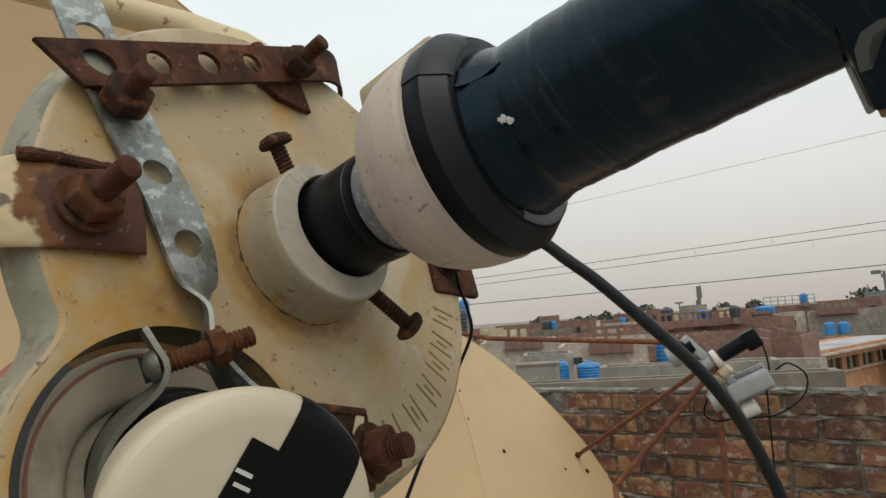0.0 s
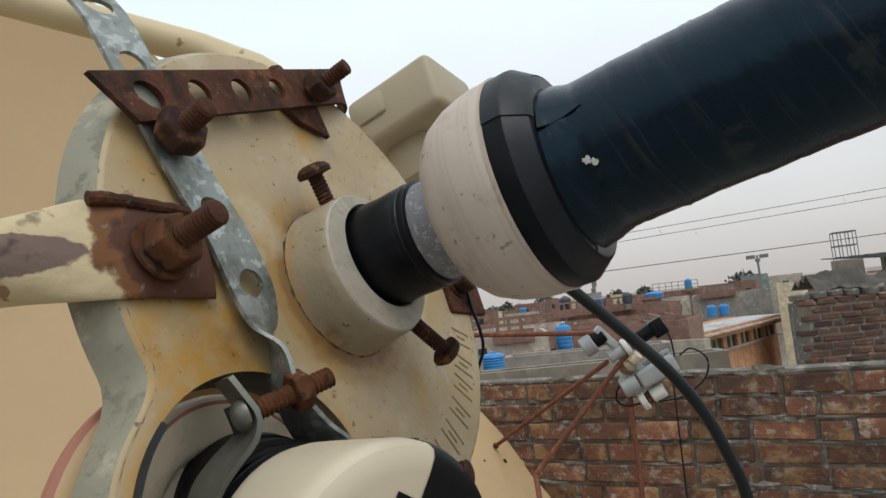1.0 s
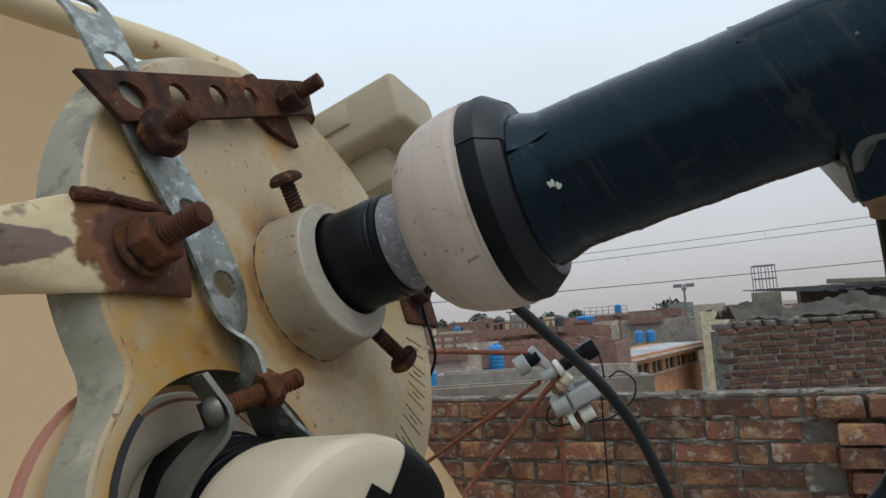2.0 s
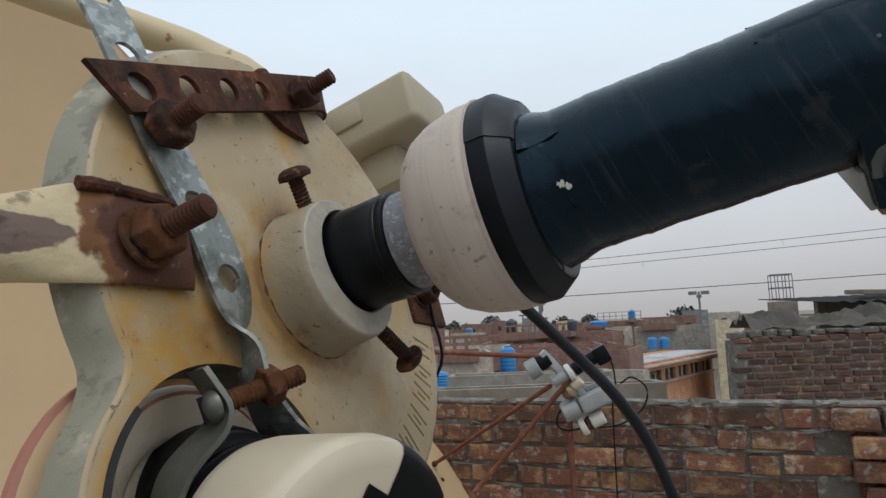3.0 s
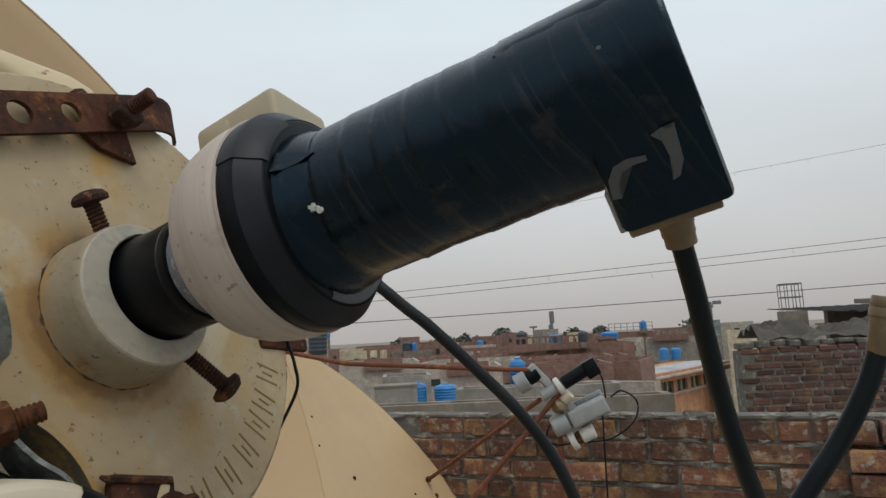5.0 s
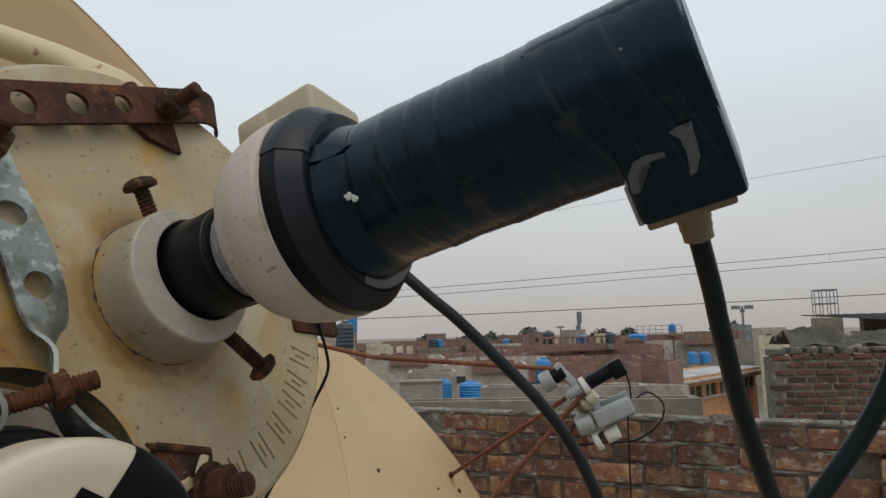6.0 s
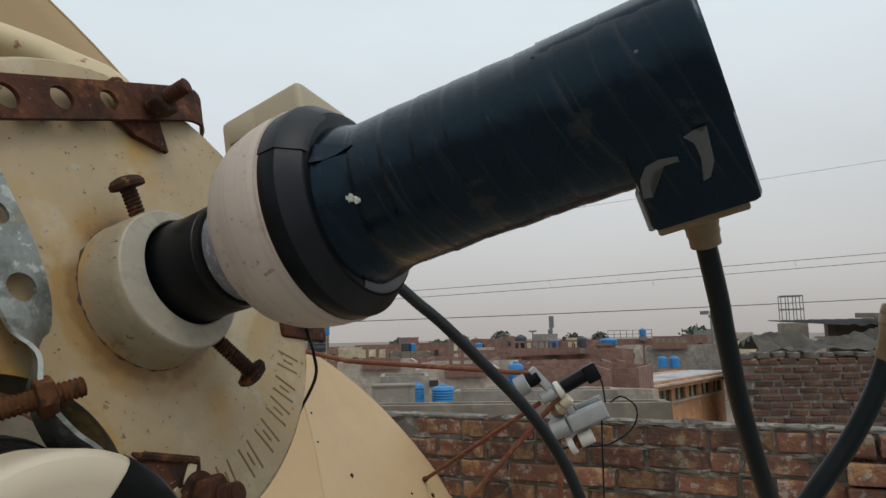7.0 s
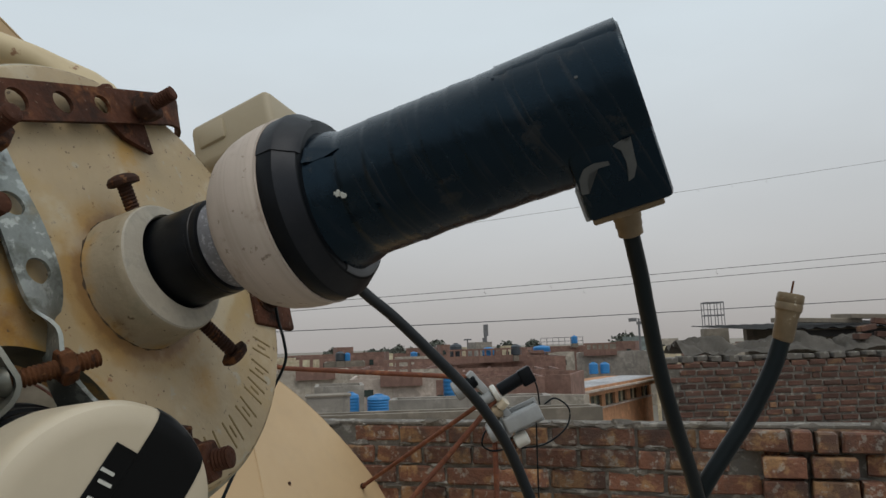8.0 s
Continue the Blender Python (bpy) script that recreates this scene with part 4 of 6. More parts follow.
# a torn scrap of white label
for centre_a, centre_h, wide, long_, seed in ((-166.5, 118.2, 3.0, 1.5, 1), (-163.5, 120.2, 2.6, 1.1, 5)):
    rn = random.Random(seed)
    bm = bmesh.new()
    rims = []
    for lift in (0.5, -0.9):
        rn.seed(seed)
        ring = []
        for k in range(16):
            a = 2 * math.pi * k / 16
            q = rn.uniform(0.45, 1.15)
            turn = radians(centre_a + wide * q * math.cos(a))
            ring.append(bm.verts.new(((28.2 + lift) * mm * math.cos(turn), (28.2 + lift) * mm * math.sin(turn), (centre_h + long_ * q * math.sin(a)) * mm)))
        rims.append(ring)
    bm.faces.new(rims[0])
    for k in range(16):
        bm.faces.new((rims[0][k], rims[0][(k + 1) % 16], rims[1][(k + 1) % 16], rims[1][k]))
    part("scrap", bm, "print", lnb, "", False)
part("dot", lathe([(0, 0.3 * mm), (0.6 * mm, 0.25 * mm), (0.7 * mm, 0)], 10, at=Matrix.Rotation(radians(176), 4, "Z") @ pose(26.7 * mm, 0, 215 * mm, 0, 90, 0)), "wear", lnb)
# worn marks on the housing flank
fl = bx @ pose(-6 * mm, -24.6 * mm, 0)
for pts in ([(18, 219), (17, 222.5), (18.5, 224), (17, 225.6), (21, 225.2), (27, 224.6), (31, 222.4), (31.6, 220.2), (29, 221.2), (25, 221.6), (20.5, 221.2)], [(22.5, 216), (21.6, 211), (22.4, 207), (25.6, 204.4), (31, 203.6), (31.4, 206.2), (27, 206.6), (24.6, 208.6), (23.8, 212), (24.0, 216)]):
    bm = bmesh.new()
    top = [bm.verts.new(fl @ Vector((x * mm, -0.35 * mm, h * mm))) for x, h in pts]
    low = [bm.verts.new(fl @ Vector((x * mm, 0.4 * mm, h * mm))) for x, h in pts]
    bm.faces.new(top)
    bm.faces.new(low[::-1])
    for i in range(len(top)):
        j = (i + 1) % len(top)
        bm.faces.new((top[i], top[j], low[j], low[i]))
    bmesh.ops.triangulate(bm, faces=[fc for fc in bm.faces if len(fc.verts) > 4])
    part("worn_mark", bm, "wear", lnb, "", False)

# ---- second receiver in the lower opening ----
D2 = (Vector((-0.36, -0.40, 1.0))).normalized()
X2 = Vector((1, 0, 0))
X2 = (X2 - D2 * X2.dot(D2)).normalized()
LNB2 = PLATE @ basis(X2, D2.cross(X2), D2, L(-69, -83, 0))
lnb2 = thing("receiver", "cream receiver with a black stripe, clamped in the opening", "satellite receiver", LNB2)
horn_at = LNB2.inverted() @ PLATE @ Matrix.Translation(L(-69.2, -77, 0))
part("horn", lathe([(r * mm, z * mm) for r, z in ((43.5, -22), (43.0, -17), (42.0, -15.4), (40.6, -14.6), (39.4, -14.2), (38.2, -14.6), (35.0, -15.8), (31.0, -17.6), (28.0, -19.4), (26.2, -21.0), (25.4, -24), (18, -25))], 96, at=horn_at), "horn", lnb2, "cream flared horn")
part("rim_line", lathe([(r * mm, z * mm) for r, z in ((40.3, -14.3), (39.8, -13.9), (39.2, -13.8), (38.9, -14.8))], 96, at=horn_at), "red", lnb2, "thin faded red line round the horn")
tilt_back = LNB2.inverted() @ PLATE @ Matrix.Translation(L(-72, -80, 0))
part("flange", lathe([(r * mm, z * mm) for r, z in ((42, -22), (52, -21.5), (56, -23), (54, -27), (42, -27))], 64, at=tilt_back), "dish", lnb2, "beige flange behind the plate")
part("flange_edge", lathe([(r * mm, z * mm) for r, z in ((55.0, -22.6), (56.8, -23.2), (56.8, -26), (55.0, -26))], 64, at=tilt_back), "red", lnb2, "faded red edge of the flange")
part("gasket", lathe([(r * mm, z * mm) for r, z in ((25.6, -36), (26.0, -22), (26.8, -21.4), (26.8, -17), (25.2, -16.4), (25.2, -14), (26.2, -13.4), (26.2, -9.4), (24.6, -8.8), (24.6, -7.0), (25.4, -6.4), (25.4, -3.4), (24.4, -2.9), (24.4, -1.6), (25.0, -1.0), (25.0, 0), (24.0, 0.6), (24.0, 2), (25.4, 2.6), (25.4, 6), (24.2, 6.6), (24.0, 9))], 72), "rubber", lnb2, "black ribbed rubber neck")
part("cap", lathe([(r * mm, z * mm) for r, z in ((20, 7.0), (25.2, 7.2), (27.4, 9.5), (29.0, 15), (31.0, 26), (33.4, 40), (34.6, 47), (34.5, 50), (33.5, 52.4), (31.2, 53.8), (27.5, 54.3), (0, 54.6))], 96), "cream", lnb2, "smooth cream plastic cap")
# a black printed stripe across the cap's end and over its edge
SA = radians(58)
st = Matrix.Rotation(SA, 4, "Z")
bm = bmesh.new()
cap_prof = [(27.6, 9.5), (29.2, 15), (31.2, 26), (33.6, 40), (34.8, 47), (34.75, 50.1), (33.7, 52.6), (31.4, 54.05), (27.5, 54.6), (20, 54.75), (12, 54.85), (0, 54.95)]
half, off = 11.2, -6.8
rows = []
for sgn in (1, -1):
    for r, z in (cap_prof if sgn == 1 else cap_prof[-2::-1]):
        row = []
        for k in range(9):
            y = off - half + 2 * half * k / 8
            x = math.sqrt(max(0.0, r * r - y * y)) if r > abs(y) else 0.0
            zz = z if r > abs(y) else 54.9
            row.append(bm.verts.new(st @ Vector((sgn * x * mm, y * mm, zz * mm))))
        rows.append(row)
for a, b in zip(rows, rows[1:]):
    for k in range(8):
        vs = []
        for vt in (a[k], a[k + 1], b[k + 1], b[k]):
            if all((vt.co - o.co).length > 1e-6 for o in vs):
                vs.append(vt)
        if len(vs) > 2:
            bm.faces.new(vs)
part("stripe", bm, "stripe", lnb2, "black printed stripe")
part("stripe_step", box((44 * mm, 8.0 * mm, 0.5 * mm), at=st @ pose(-2.0 * mm, 8.2 * mm, 54.75 * mm), bevel=0.2 * mm, seg=1), "stripe", lnb2, "", False)
for x, y, a in ((12, 9.6, 90), (9, 8.4, 90), (4, 8.4, 90), (0, 8.4, 90), (-6, 8.4, 90), (-10, 8.4, 90)):
    part("print_bar", box((4.6 * mm, 1.0 * mm, 0.3 * mm), at=st @ pose(x * mm, y * mm, 55.05 * mm) @ Matrix.Rotation(radians(a), 4, "Z")), "print", lnb2, "", False)

# ---- dish of the feed plate: a deep round bowl with a rolled rim ----
F1, R1, RIM1 = 1.10, 1.15, -0.80


def bowl(radius, focal, rim_z, lip=0.016, rings=36, seg=128, thick=0.003):
    """The bowl about z, opening to plus z, with its rim at rim_z."""
    z0 = rim_z - radius * radius / (4 * focal)
    prof = [(max(1e-7, radius * i / rings), z0 + (radius * i / rings) ** 2 / (4 * focal)) for i in range(rings + 1)]
    for k in range(9):
        a = math.pi * k / 8
        prof.append((radius + lip * (1 - math.cos(a)) * 0.5 + 0.001, rim_z + lip * math.sin(a) * 0.5 - lip * 0.1 * k / 8))
    prof += [(radius + lip, rim_z - lip)]
    prof += [(max(1e-7, radius * i / rings), z0 - thick + (radius * i / rings) ** 2 / (4 * focal)) for i in range(rings, -1, -1)]
    prof[0] = (0, prof[0][1])
    prof[-1] = (0, prof[-1][1])
    return lathe(prof, seg)


dish = thing("satellite_dish", "large beige painted satellite dish with a rolled rim", "satellite dish", PLATE)
part("reflector", bowl(R1, F1, RIM1, 0.006), "dish", dish)
for a, rr in ((196, 700), (188, 560), (204, 830), (214, 900), (176, 640), (222, 600), (28, 900), (150, 900), (142, 700)):
    z = RIM1 - R1 * R1 / (4 * F1) + (rr * mm) ** 2 / (4 * F1)
    part("rivet", lathe([(0, 3.5 * mm), (3.0 * mm, 2.6 * mm), (4.2 * mm, 0), (4.2 * mm, -2 * mm)], 12, at=Matrix.Translation((rr * mm * math.cos(radians(a)), rr * mm * math.sin(radians(a)), z))), "rust_dark", dish)
# stand under the dish
back = PLATE @ Vector((0, 0, RIM1 - R1 * R1 / (4 * F1) - 0.02))
stand = thing("dish_mast", "beige steel mast behind the large dish", "mast")
part("pole", sweep([(back.x - 0.12, back.y + 0.08, 0), (back.x - 0.12, back.y + 0.08, back.z)], 0.05, 20), "tube", stand)
part("foot", box((0.4, 0.4, 0.012), at=pose(back.x - 0.12, back.y + 0.08, 0.006)), "tube", stand)
part("bracket", sweep([(back.x - 0.14, back.y + 0.09, back.z), tuple(back)], 0.04, 16), "tube", stand)


# ---- arms from the rim to the plate: tubes flattened at the ends ----
def arm(start, way, rim_angle, r=14.0):
    """start: the flattened end on the plate; way: where the flat ends; the tube then runs to the rim."""
    a = radians(rim_angle)
    end = Vector(((R1 - 0.005) * math.cos(a), (R1 - 0.005) * math.sin(a), RIM1 + 0.004))
    s, m = L(*start), L(*way)
    d = (end - m).normalized()
    line = [s.lerp(m, k / 5) for k in range(5)] + [m + d * (0.0055 * k) for k in range(1, 7)]
    line += [m.lerp(end, 0.10 + 0.9 * k / 14) for k in range(15)]
    fl = []
    for i in range(len(line)):
        f = min(1.0, max(0.0, (i - 4) / 6.0))
        f = f * f * (3 - 2 * f)
        fl.append((1.38 - 0.38 * f, 0.20 + 0.80 * f))
    return line, fl, r * mm


def flat_sweep(line, r, fl, normal, seg=20):
    """A tube along line whose flattening is across normal."""
    bm = bmesh.new()
    rings = []
    for i, q in enumerate(line):
        t = (line[min(i + 1, len(line) - 1)] - line[max(i - 1, 0)]).normalized()
        nv = (normal - t * normal.dot(t)).normalized()
        side = t.cross(nv)
        fw, fh = fl[i]
        rings.append([bm.verts.new(q + side * (r * fw * math.cos(2 * math.pi * k / seg)) + nv * (r * fh * math.sin(2 * math.pi * k / seg))) for k in range(seg)])
    for a, b in zip(rings, rings[1:]):
        for k in range(seg):
            bm.faces.new((a[k], a[(k + 1) % seg], b[(k + 1) % seg], b[k]))
    bm.faces.new(rings[0])
    bm.faces.new(rings[-1][::-1])
    return bm


def fine(line):
    return [p.lerp(q, k / 4) for p, q in zip(line, line[1:]) for k in range(4)] + [line[-1]]


def fine_pairs(rows):
    return [(a[0] + (b[0] - a[0]) * k / 4, a[1] + (b[1] - a[1]) * k / 4) for a, b in zip(rows, rows[1:]) for k in range(4)] + [rows[-1]]


def arm_part(label, start, way, rim_angle, r, split=None):
    line, fl, r = arm(start, way, rim_angle, r)
    up = Vector((0, 0, 1))
    tube = part("support_arm", flat_sweep(line[split or 0:], r, fl[split or 0:], up), "tube", dish, label)
    if split:
        part("flattened_end", flat_sweep(fine(line[:split + 12]), r * 1.01, fine_pairs(fl[:split + 12]), up, 40), "patch_over", tube, "paint flaked off to crusted rust and bare grey metal")
        part("curled_edge", sweep(spline([L(-106, 24.2, 2.8), L(-101, 24.0, 3.8), L(-92, 23.2, 4.2), L(-82, 22.6, 3.8), L(-72, 22.2, 3.0)], 8), [0.0022 + 0.0005 * noise.noise(Vector((i * 0.4, 3, 1))) for i in range(33)], 10), "rust", tube, "curled rusty edge")
    return tube


arm_part("beige painted tube with a rusted flattened end", (-70, 7.5, 2.9), (-103, 9.5, 2.9), 176, 11.4, 5)
tube = arm_part("beige painted tube over the top of the plate", (14, 88, 1.6), (3, 104, -0.5), 138, 7.4)
part("screw", lathe([(0, 3 * mm), (2.4 * mm, 2.5 * mm), (3.6 * mm, 0), (3.6 * mm, -4 * mm)], 12, at=Matrix.Translation(L(3, 99, 3.2))), "rust", tube)
tube = arm_part("beige painted tube with a rusted bracket", (88, -6, -4), (116, -4, -9), 16, 12)
part("bracket", box((37 * mm, 36 * mm, 5.0 * mm), at=Matrix.Translation(L(102, -5, -0.2)) @ Matrix.Rotation(radians(-6), 4, "Z"), bevel=2.0 * mm), "rust", tube, "rusted bracket")
tube = arm_part("beige painted tube with a rusted end", (-14, -82, 3), (-13, -112, 0), 268, 12)
# curled edge of the bracket; darker rust carries the shade on it
blade = spline([L(-22, -65.5, 3.0), L(-20, -67.2, 4.4), L(-15, -68.4, 5.0), L(-7.5, -70.2, 5.0), L(6, -73.2, 4.6)], 6)
part("torn_edge", sweep(blade, [0.0006 + 0.0012 * min(1.0, i / 8) for i in range(25)], 8), "rust_dark", tube, "torn edge of the bracket, its shade put into darker rust")
part("flattened_end", box((28 * mm, 30 * mm, 4.6 * mm), at=Matrix.Translation(L(-8.5, -85.0, 2.6)) @ Matrix.Rotation(radians(-12), 4, "Z"), bevel=1.4 * mm), "rust", tube, "rusted flattened end")
for u, v, turn, ln in ((0.5, -78, 50, 11.0), (-8.5, -84, 20, 7.0)):
    flake = box((ln * mm, 4.2 * mm, 0.9 * mm), at=Matrix.Translation(L(u, v, 5.4)) @ Matrix.Rotation(radians(turn), 4, "Z") @ Matrix.Rotation(radians(9), 4, "Y"), bevel=0.4 * mm, seg=1)
    for vt in flake.verts:
        vt.co += Vector((noise.noise(vt.co * 300), noise.noise(vt.co * 310 + Vector((3, 1, 2))), 0)) * 0.0014
    part("paint_flake", flake, "tube", tube, "flake of cream paint")

# ---- tan housing behind the plate ----
BX = Vector((0.0, 0.0, 1.0))
BY = Vector((0.15, 0.95, -0.16))
BY = (BY - BX * BY.dot(BX)).normalized()
HOUSING = PLATE @ basis(BX, BY, BX.cross(BY), L(137, 110, -2))
housing = thing("receiver_housing", "tan plastic receiver housing behind the feed plate", "satellite receiver", HOUSING)
part("shell", box((0.064, 0.036, 0.052), bevel=0.005, seg=3), "box", housing)
part("raised_panel", box((0.022, 0.016, 0.006), at=pose(-0.014, 0.004, 0.0255), bevel=0.0025), "box", housing)
part("foot", box((0.030, 0.03, 0.03), at=pose(-0.008, -0.028, -0.004), bevel=0.006), "box", housing)

# ---- coax cables ----
def cable(name, label, pts, r, mat):
    ob = part(name, sweep(spline(pts, 10), r, 14), mat)
    return tagged(ob, label, "cable")


cable("coax_cable", "thick dark grey coax cable hanging in a curve", [(0.035, 0.47, 1.565), (0.05, 0.522, 1.537), (0.086, 0.519, 1.501), (0.112, 0.515, 1.478), (0.148, 0.51, 1.441), (0.176, 0.506, 1.41), (0.199, 0.504, 1.376), (0.215, 0.505, 1.341), (0.226, 0.506, 1.305), (0.236, 0.512, 1.22), (0.235, 0.53, 1.0), (0.2, 0.6, 0.5), (0.15, 0.8, 0.02), (0.1, 1.0, 0.008)], 0.0047, "cable_grey")
C0 = LNB @ (bx @ Vector((0.0385, 0.002, 0.2150)))
C1 = Vector((0.1428, 0.1932, 1.480))
conn = thing("cable_plug", "dull tan crimped plug under the receiver", "connector", along(C0, C1))
part("barrel", lathe([(6.0 * mm, -2 * mm), (6.2 * mm, 2 * mm), (5.7 * mm, 3 * mm), (5.9 * mm, 5 * mm), (5.5 * mm, 6 * mm), (5.6 * mm, 8 * mm), (5.2 * mm, 9 * mm), (5.3 * mm, 11 * mm), (4.9 * mm, 12 * mm), (4.9 * mm, 15 * mm), (3.4 * mm, 15.6 * mm)], 20), "brass", conn)
cable("coax_cable", "black coax cable hanging from the receiver's plug", [tuple(C0.lerp(C1, 0.4)), (0.1433, 0.1937, 1.479), (0.1476, 0.1982, 1.468), (0.160, 0.211, 1.442), (0.173, 0.222, 1.417), (0.196, 0.242, 1.379), (0.215, 0.26, 1.33), (0.23, 0.28, 1.1), (0.25, 0.4, 0.5), (0.3, 0.7, 0.01), (0.3, 1.0, 0.008)], 0.0034, "cable")
cable("coax_cable", "loose black coax cable standing up beside the receiver", [(0.3125, 0.3003, 1.462), (0.310, 0.302, 1.455), (0.303, 0.307, 1.433), (0.291, 0.315, 1.407), (0.276, 0.322, 1.384), (0.262, 0.33, 1.36), (0.245, 0.35, 1.31), (0.24, 0.42, 1.1), (0.3, 0.55, 0.5), (0.42, 0.8, 0.01), (0.42, 1.0, 0.008)], 0.0052, "cable")
plug = thing("cable_plug", "loose tan screw plug with a bare centre wire", "connector", along((0.3095, 0.3024, 1.452), (0.3148, 0.2975, 1.4795)))
part("barrel", lathe([(5.2 * mm, -2 * mm), (6.2 * mm, 0), (6.4 * mm, 12 * mm), (7.0 * mm, 16 * mm), (7.2 * mm, 17 * mm), (7.8 * mm, 17.6 * mm), (7.9 * mm, 21 * mm), (7.5 * mm, 22 * mm), (7.9 * mm, 23 * mm), (7.8 * mm, 27 * mm), (7.4 * mm, 28 * mm), (6.4 * mm, 28 * mm), (6.2 * mm, 20 * mm), (0, 20 * mm)], 24), "brass", plug)
part("centre_wire", sweep([(0, 0, 0.018), (0.0005, 0, 0.036)], 0.0006, 8), "rust_orange", plug)
cable("bell_wire", "thin black wire down the rim of the plate", [tuple(PLATE @ L(*q)) for q in ((98, -6, 6), (101, -20, 3), (103.5, -32, 1.5), (105.5, -44, -3), (99, -62, -17), (78, -84, -22), (50, -106, -22), (20, -150, -40), (0, -260, -120))], 0.0009, "cable")

# ---- second dish, behind, with its own feed on rods ----
N2 = Vector((0.7327, -0.3539, 0.5813)).normalized()
X2d = Vector((0, 1, 0))
X2d = (X2d - N2 * X2d.dot(N2)).normalized()
DISH2 = basis(X2d, N2.cross(X2d), N2, (0.2348, 2.3731, 0.7622))
dish2 = thing("satellite_dish", "smaller beige satellite dish on the roof behind", "satellite dish", DISH2)
part("reflector", bowl(0.922, 2.6, 0.0, 0.004, 24, 128), "dish", dish2)
for x, y, r in ((0.344, 0.196, 0.009), (0.758, -0.177, 0.011), (0.633, -0.079, 0.006), (0.285, 0.386, 0.005), (0.371, 0.48, 0.005)):
    z = (x * x + y * y - 0.922 ** 2) / (4 * 2.6)
    part("screw", lathe([(0, r * 0.8), (r * 0.7, r * 0.6), (r, 0), (r, -r)], 10, at=Matrix.Translation((x, y, z)), wobble=0.2), "rust_dark", dish2)
b2 = DISH2 @ Vector((0, 0, -0.10))
mast2 = thing("dish_mast", "beige steel mast behind the smaller dish", "mast")
part("pole", sweep([(b2.x - 0.05, b2.y, 0), (b2.x - 0.05, b2.y, b2.z)], 0.045, 18), "tube", mast2)
part("foot", box((0.35, 0.35, 0.012), at=pose(b2.x - 0.05, b2.y, 0.006)), "tube", mast2)


def rod(name, label, pts, r=0.008, nut=False):
    ob = thing(name, label, "rod")
    part("bar", sweep(pts, r, 12), "rod", ob)
    if nut:
        part("nut", hexnut(0.014, 0.014, along(pts[0], pts[1]) @ pose(0, 0, 0.006)), "rust_dark", ob)
    return ob


HUB = Vector((0.848, 2.313, 1.243))
rod("support_rod", "rusted red rod from the dish's rim to its feed", [(-0.12, 2.75, 1.455), (0.141, 2.657, 1.39), (0.769, 2.322, 1.34)], 0.009)
rod("support_rod", "rusted red rod bolted to the dish, holding its feed", [(0.504, 3.117, 0.84), (0.80, 2.34, 1.235)], 0.0085, True)
rod("support_rod", "rusted red rod from dish to feed", [(0.36, 1.62, 0.55), (0.509, 2.40, 0.87), (0.865, 2.300, 1.262)], 0.010)
rod("support_rod", "rusted red rod standing under the feed", [(0.866, 2.36, 0.0), (0.866, 2.345, 1.12)], 0.010)

feed2 = thing("feed_bracket", "grey metal multi-feed bracket on the rods", "bracket", Matrix.Translation(HUB))
part("bar", box((0.25, 0.03, 0.028), at=pose(0.0, 0.0, 0.02, 0, 48, -4), bevel=0.004), "grey_lnb", feed2)
part("hub", lathe([(0, -0.022), (0.022, -0.022), (0.026, -0.008), (0.026, 0.014), (0.014, 0.022), (0, 0.022)], 24, at=pose(0.012, -0.005, -0.03, 60, 0, 20)), "brass", feed2)
part("knob", lathe([(0, 0.0), (0.018, 0.0), (0.020, 0.015), (0.018, 0.034), (0, 0.036)], 20, at=along((0.025, -0.01, -0.012), (0.06, -0.04, 0.03))), "cream", feed2)
part("plate", box((0.10, 0.012, 0.06), at=pose(0.03, 0.0, -0.085, 0, 40, -6), bevel=0.003), "grey_lnb", feed2)


def small_receiver(label, a, b, rows, mats):
    """A little receiver along a line; rows of (from, to, radius) in metres and their materials."""
    ob = thing("receiver", label, "satellite receiver", along(a, b))
    for (z0, z1, r, nm), mt in zip(rows, mats):
        e = min(0.004, r * 0.3)
        part(nm, lathe([(0, z0), (r - e, z0), (r, z0 + e), (r, z1 - e), (r - e, z1), (0, z1)], 28), mt, ob)
    return ob


small_receiver("slim black receiver with a white collar and grey throat", (0.800, 2.318, 1.247), (0.974, 2.26, 1.349), [(0.0, 0.06, 0.021, "throat"), (0.060, 0.080, 0.032, "collar"), (0.085, 0.205, 0.024, "body")], ["grey_lnb", "white_lnb", "ring"])
r2 = thing("receiver_clip", "black square end of the slim receiver", "connector", along((0.962, 2.262, 1.345), (1.0, 2.25, 1.365)))
part("block", box((0.05, 0.062, 0.05), at=pose(0.0, -0.008, 0.0), bevel=0.006), "ring", r2)
small_receiver("round grey-capped receiver at the top of the bracket", (0.720, 2.345, 1.288), (0.79, 2.318, 1.33), [(0.0, 0.045, 0.036, "cap"), (0.045, 0.09, 0.026, "body")], ["grey_lnb", "ring"])
g = small_receiver("grey finned receiver on the bracket", (0.835, 2.325, 1.135), (1.03, 2.263, 1.222), [(0.0, 0.06, 0.034, "throat")], ["grey_lnb"])
part("body", box((0.066, 0.06, 0.14), at=pose(0.0, 0.0, 0.135), bevel=0.010, seg=3), "grey_lnb", g)
for k in range(6):
    part("fin", box((0.014, 0.074, 0.006), at=pose(0.038, 0.0, 0.115 + 0.017 * k), bevel=0.001, seg=1), "grey_lnb", g)
part("back_plate", box((0.012, 0.09, 0.12), at=pose(0.047, 0.0, 0.15), bevel=0.002), "grey_lnb", g)
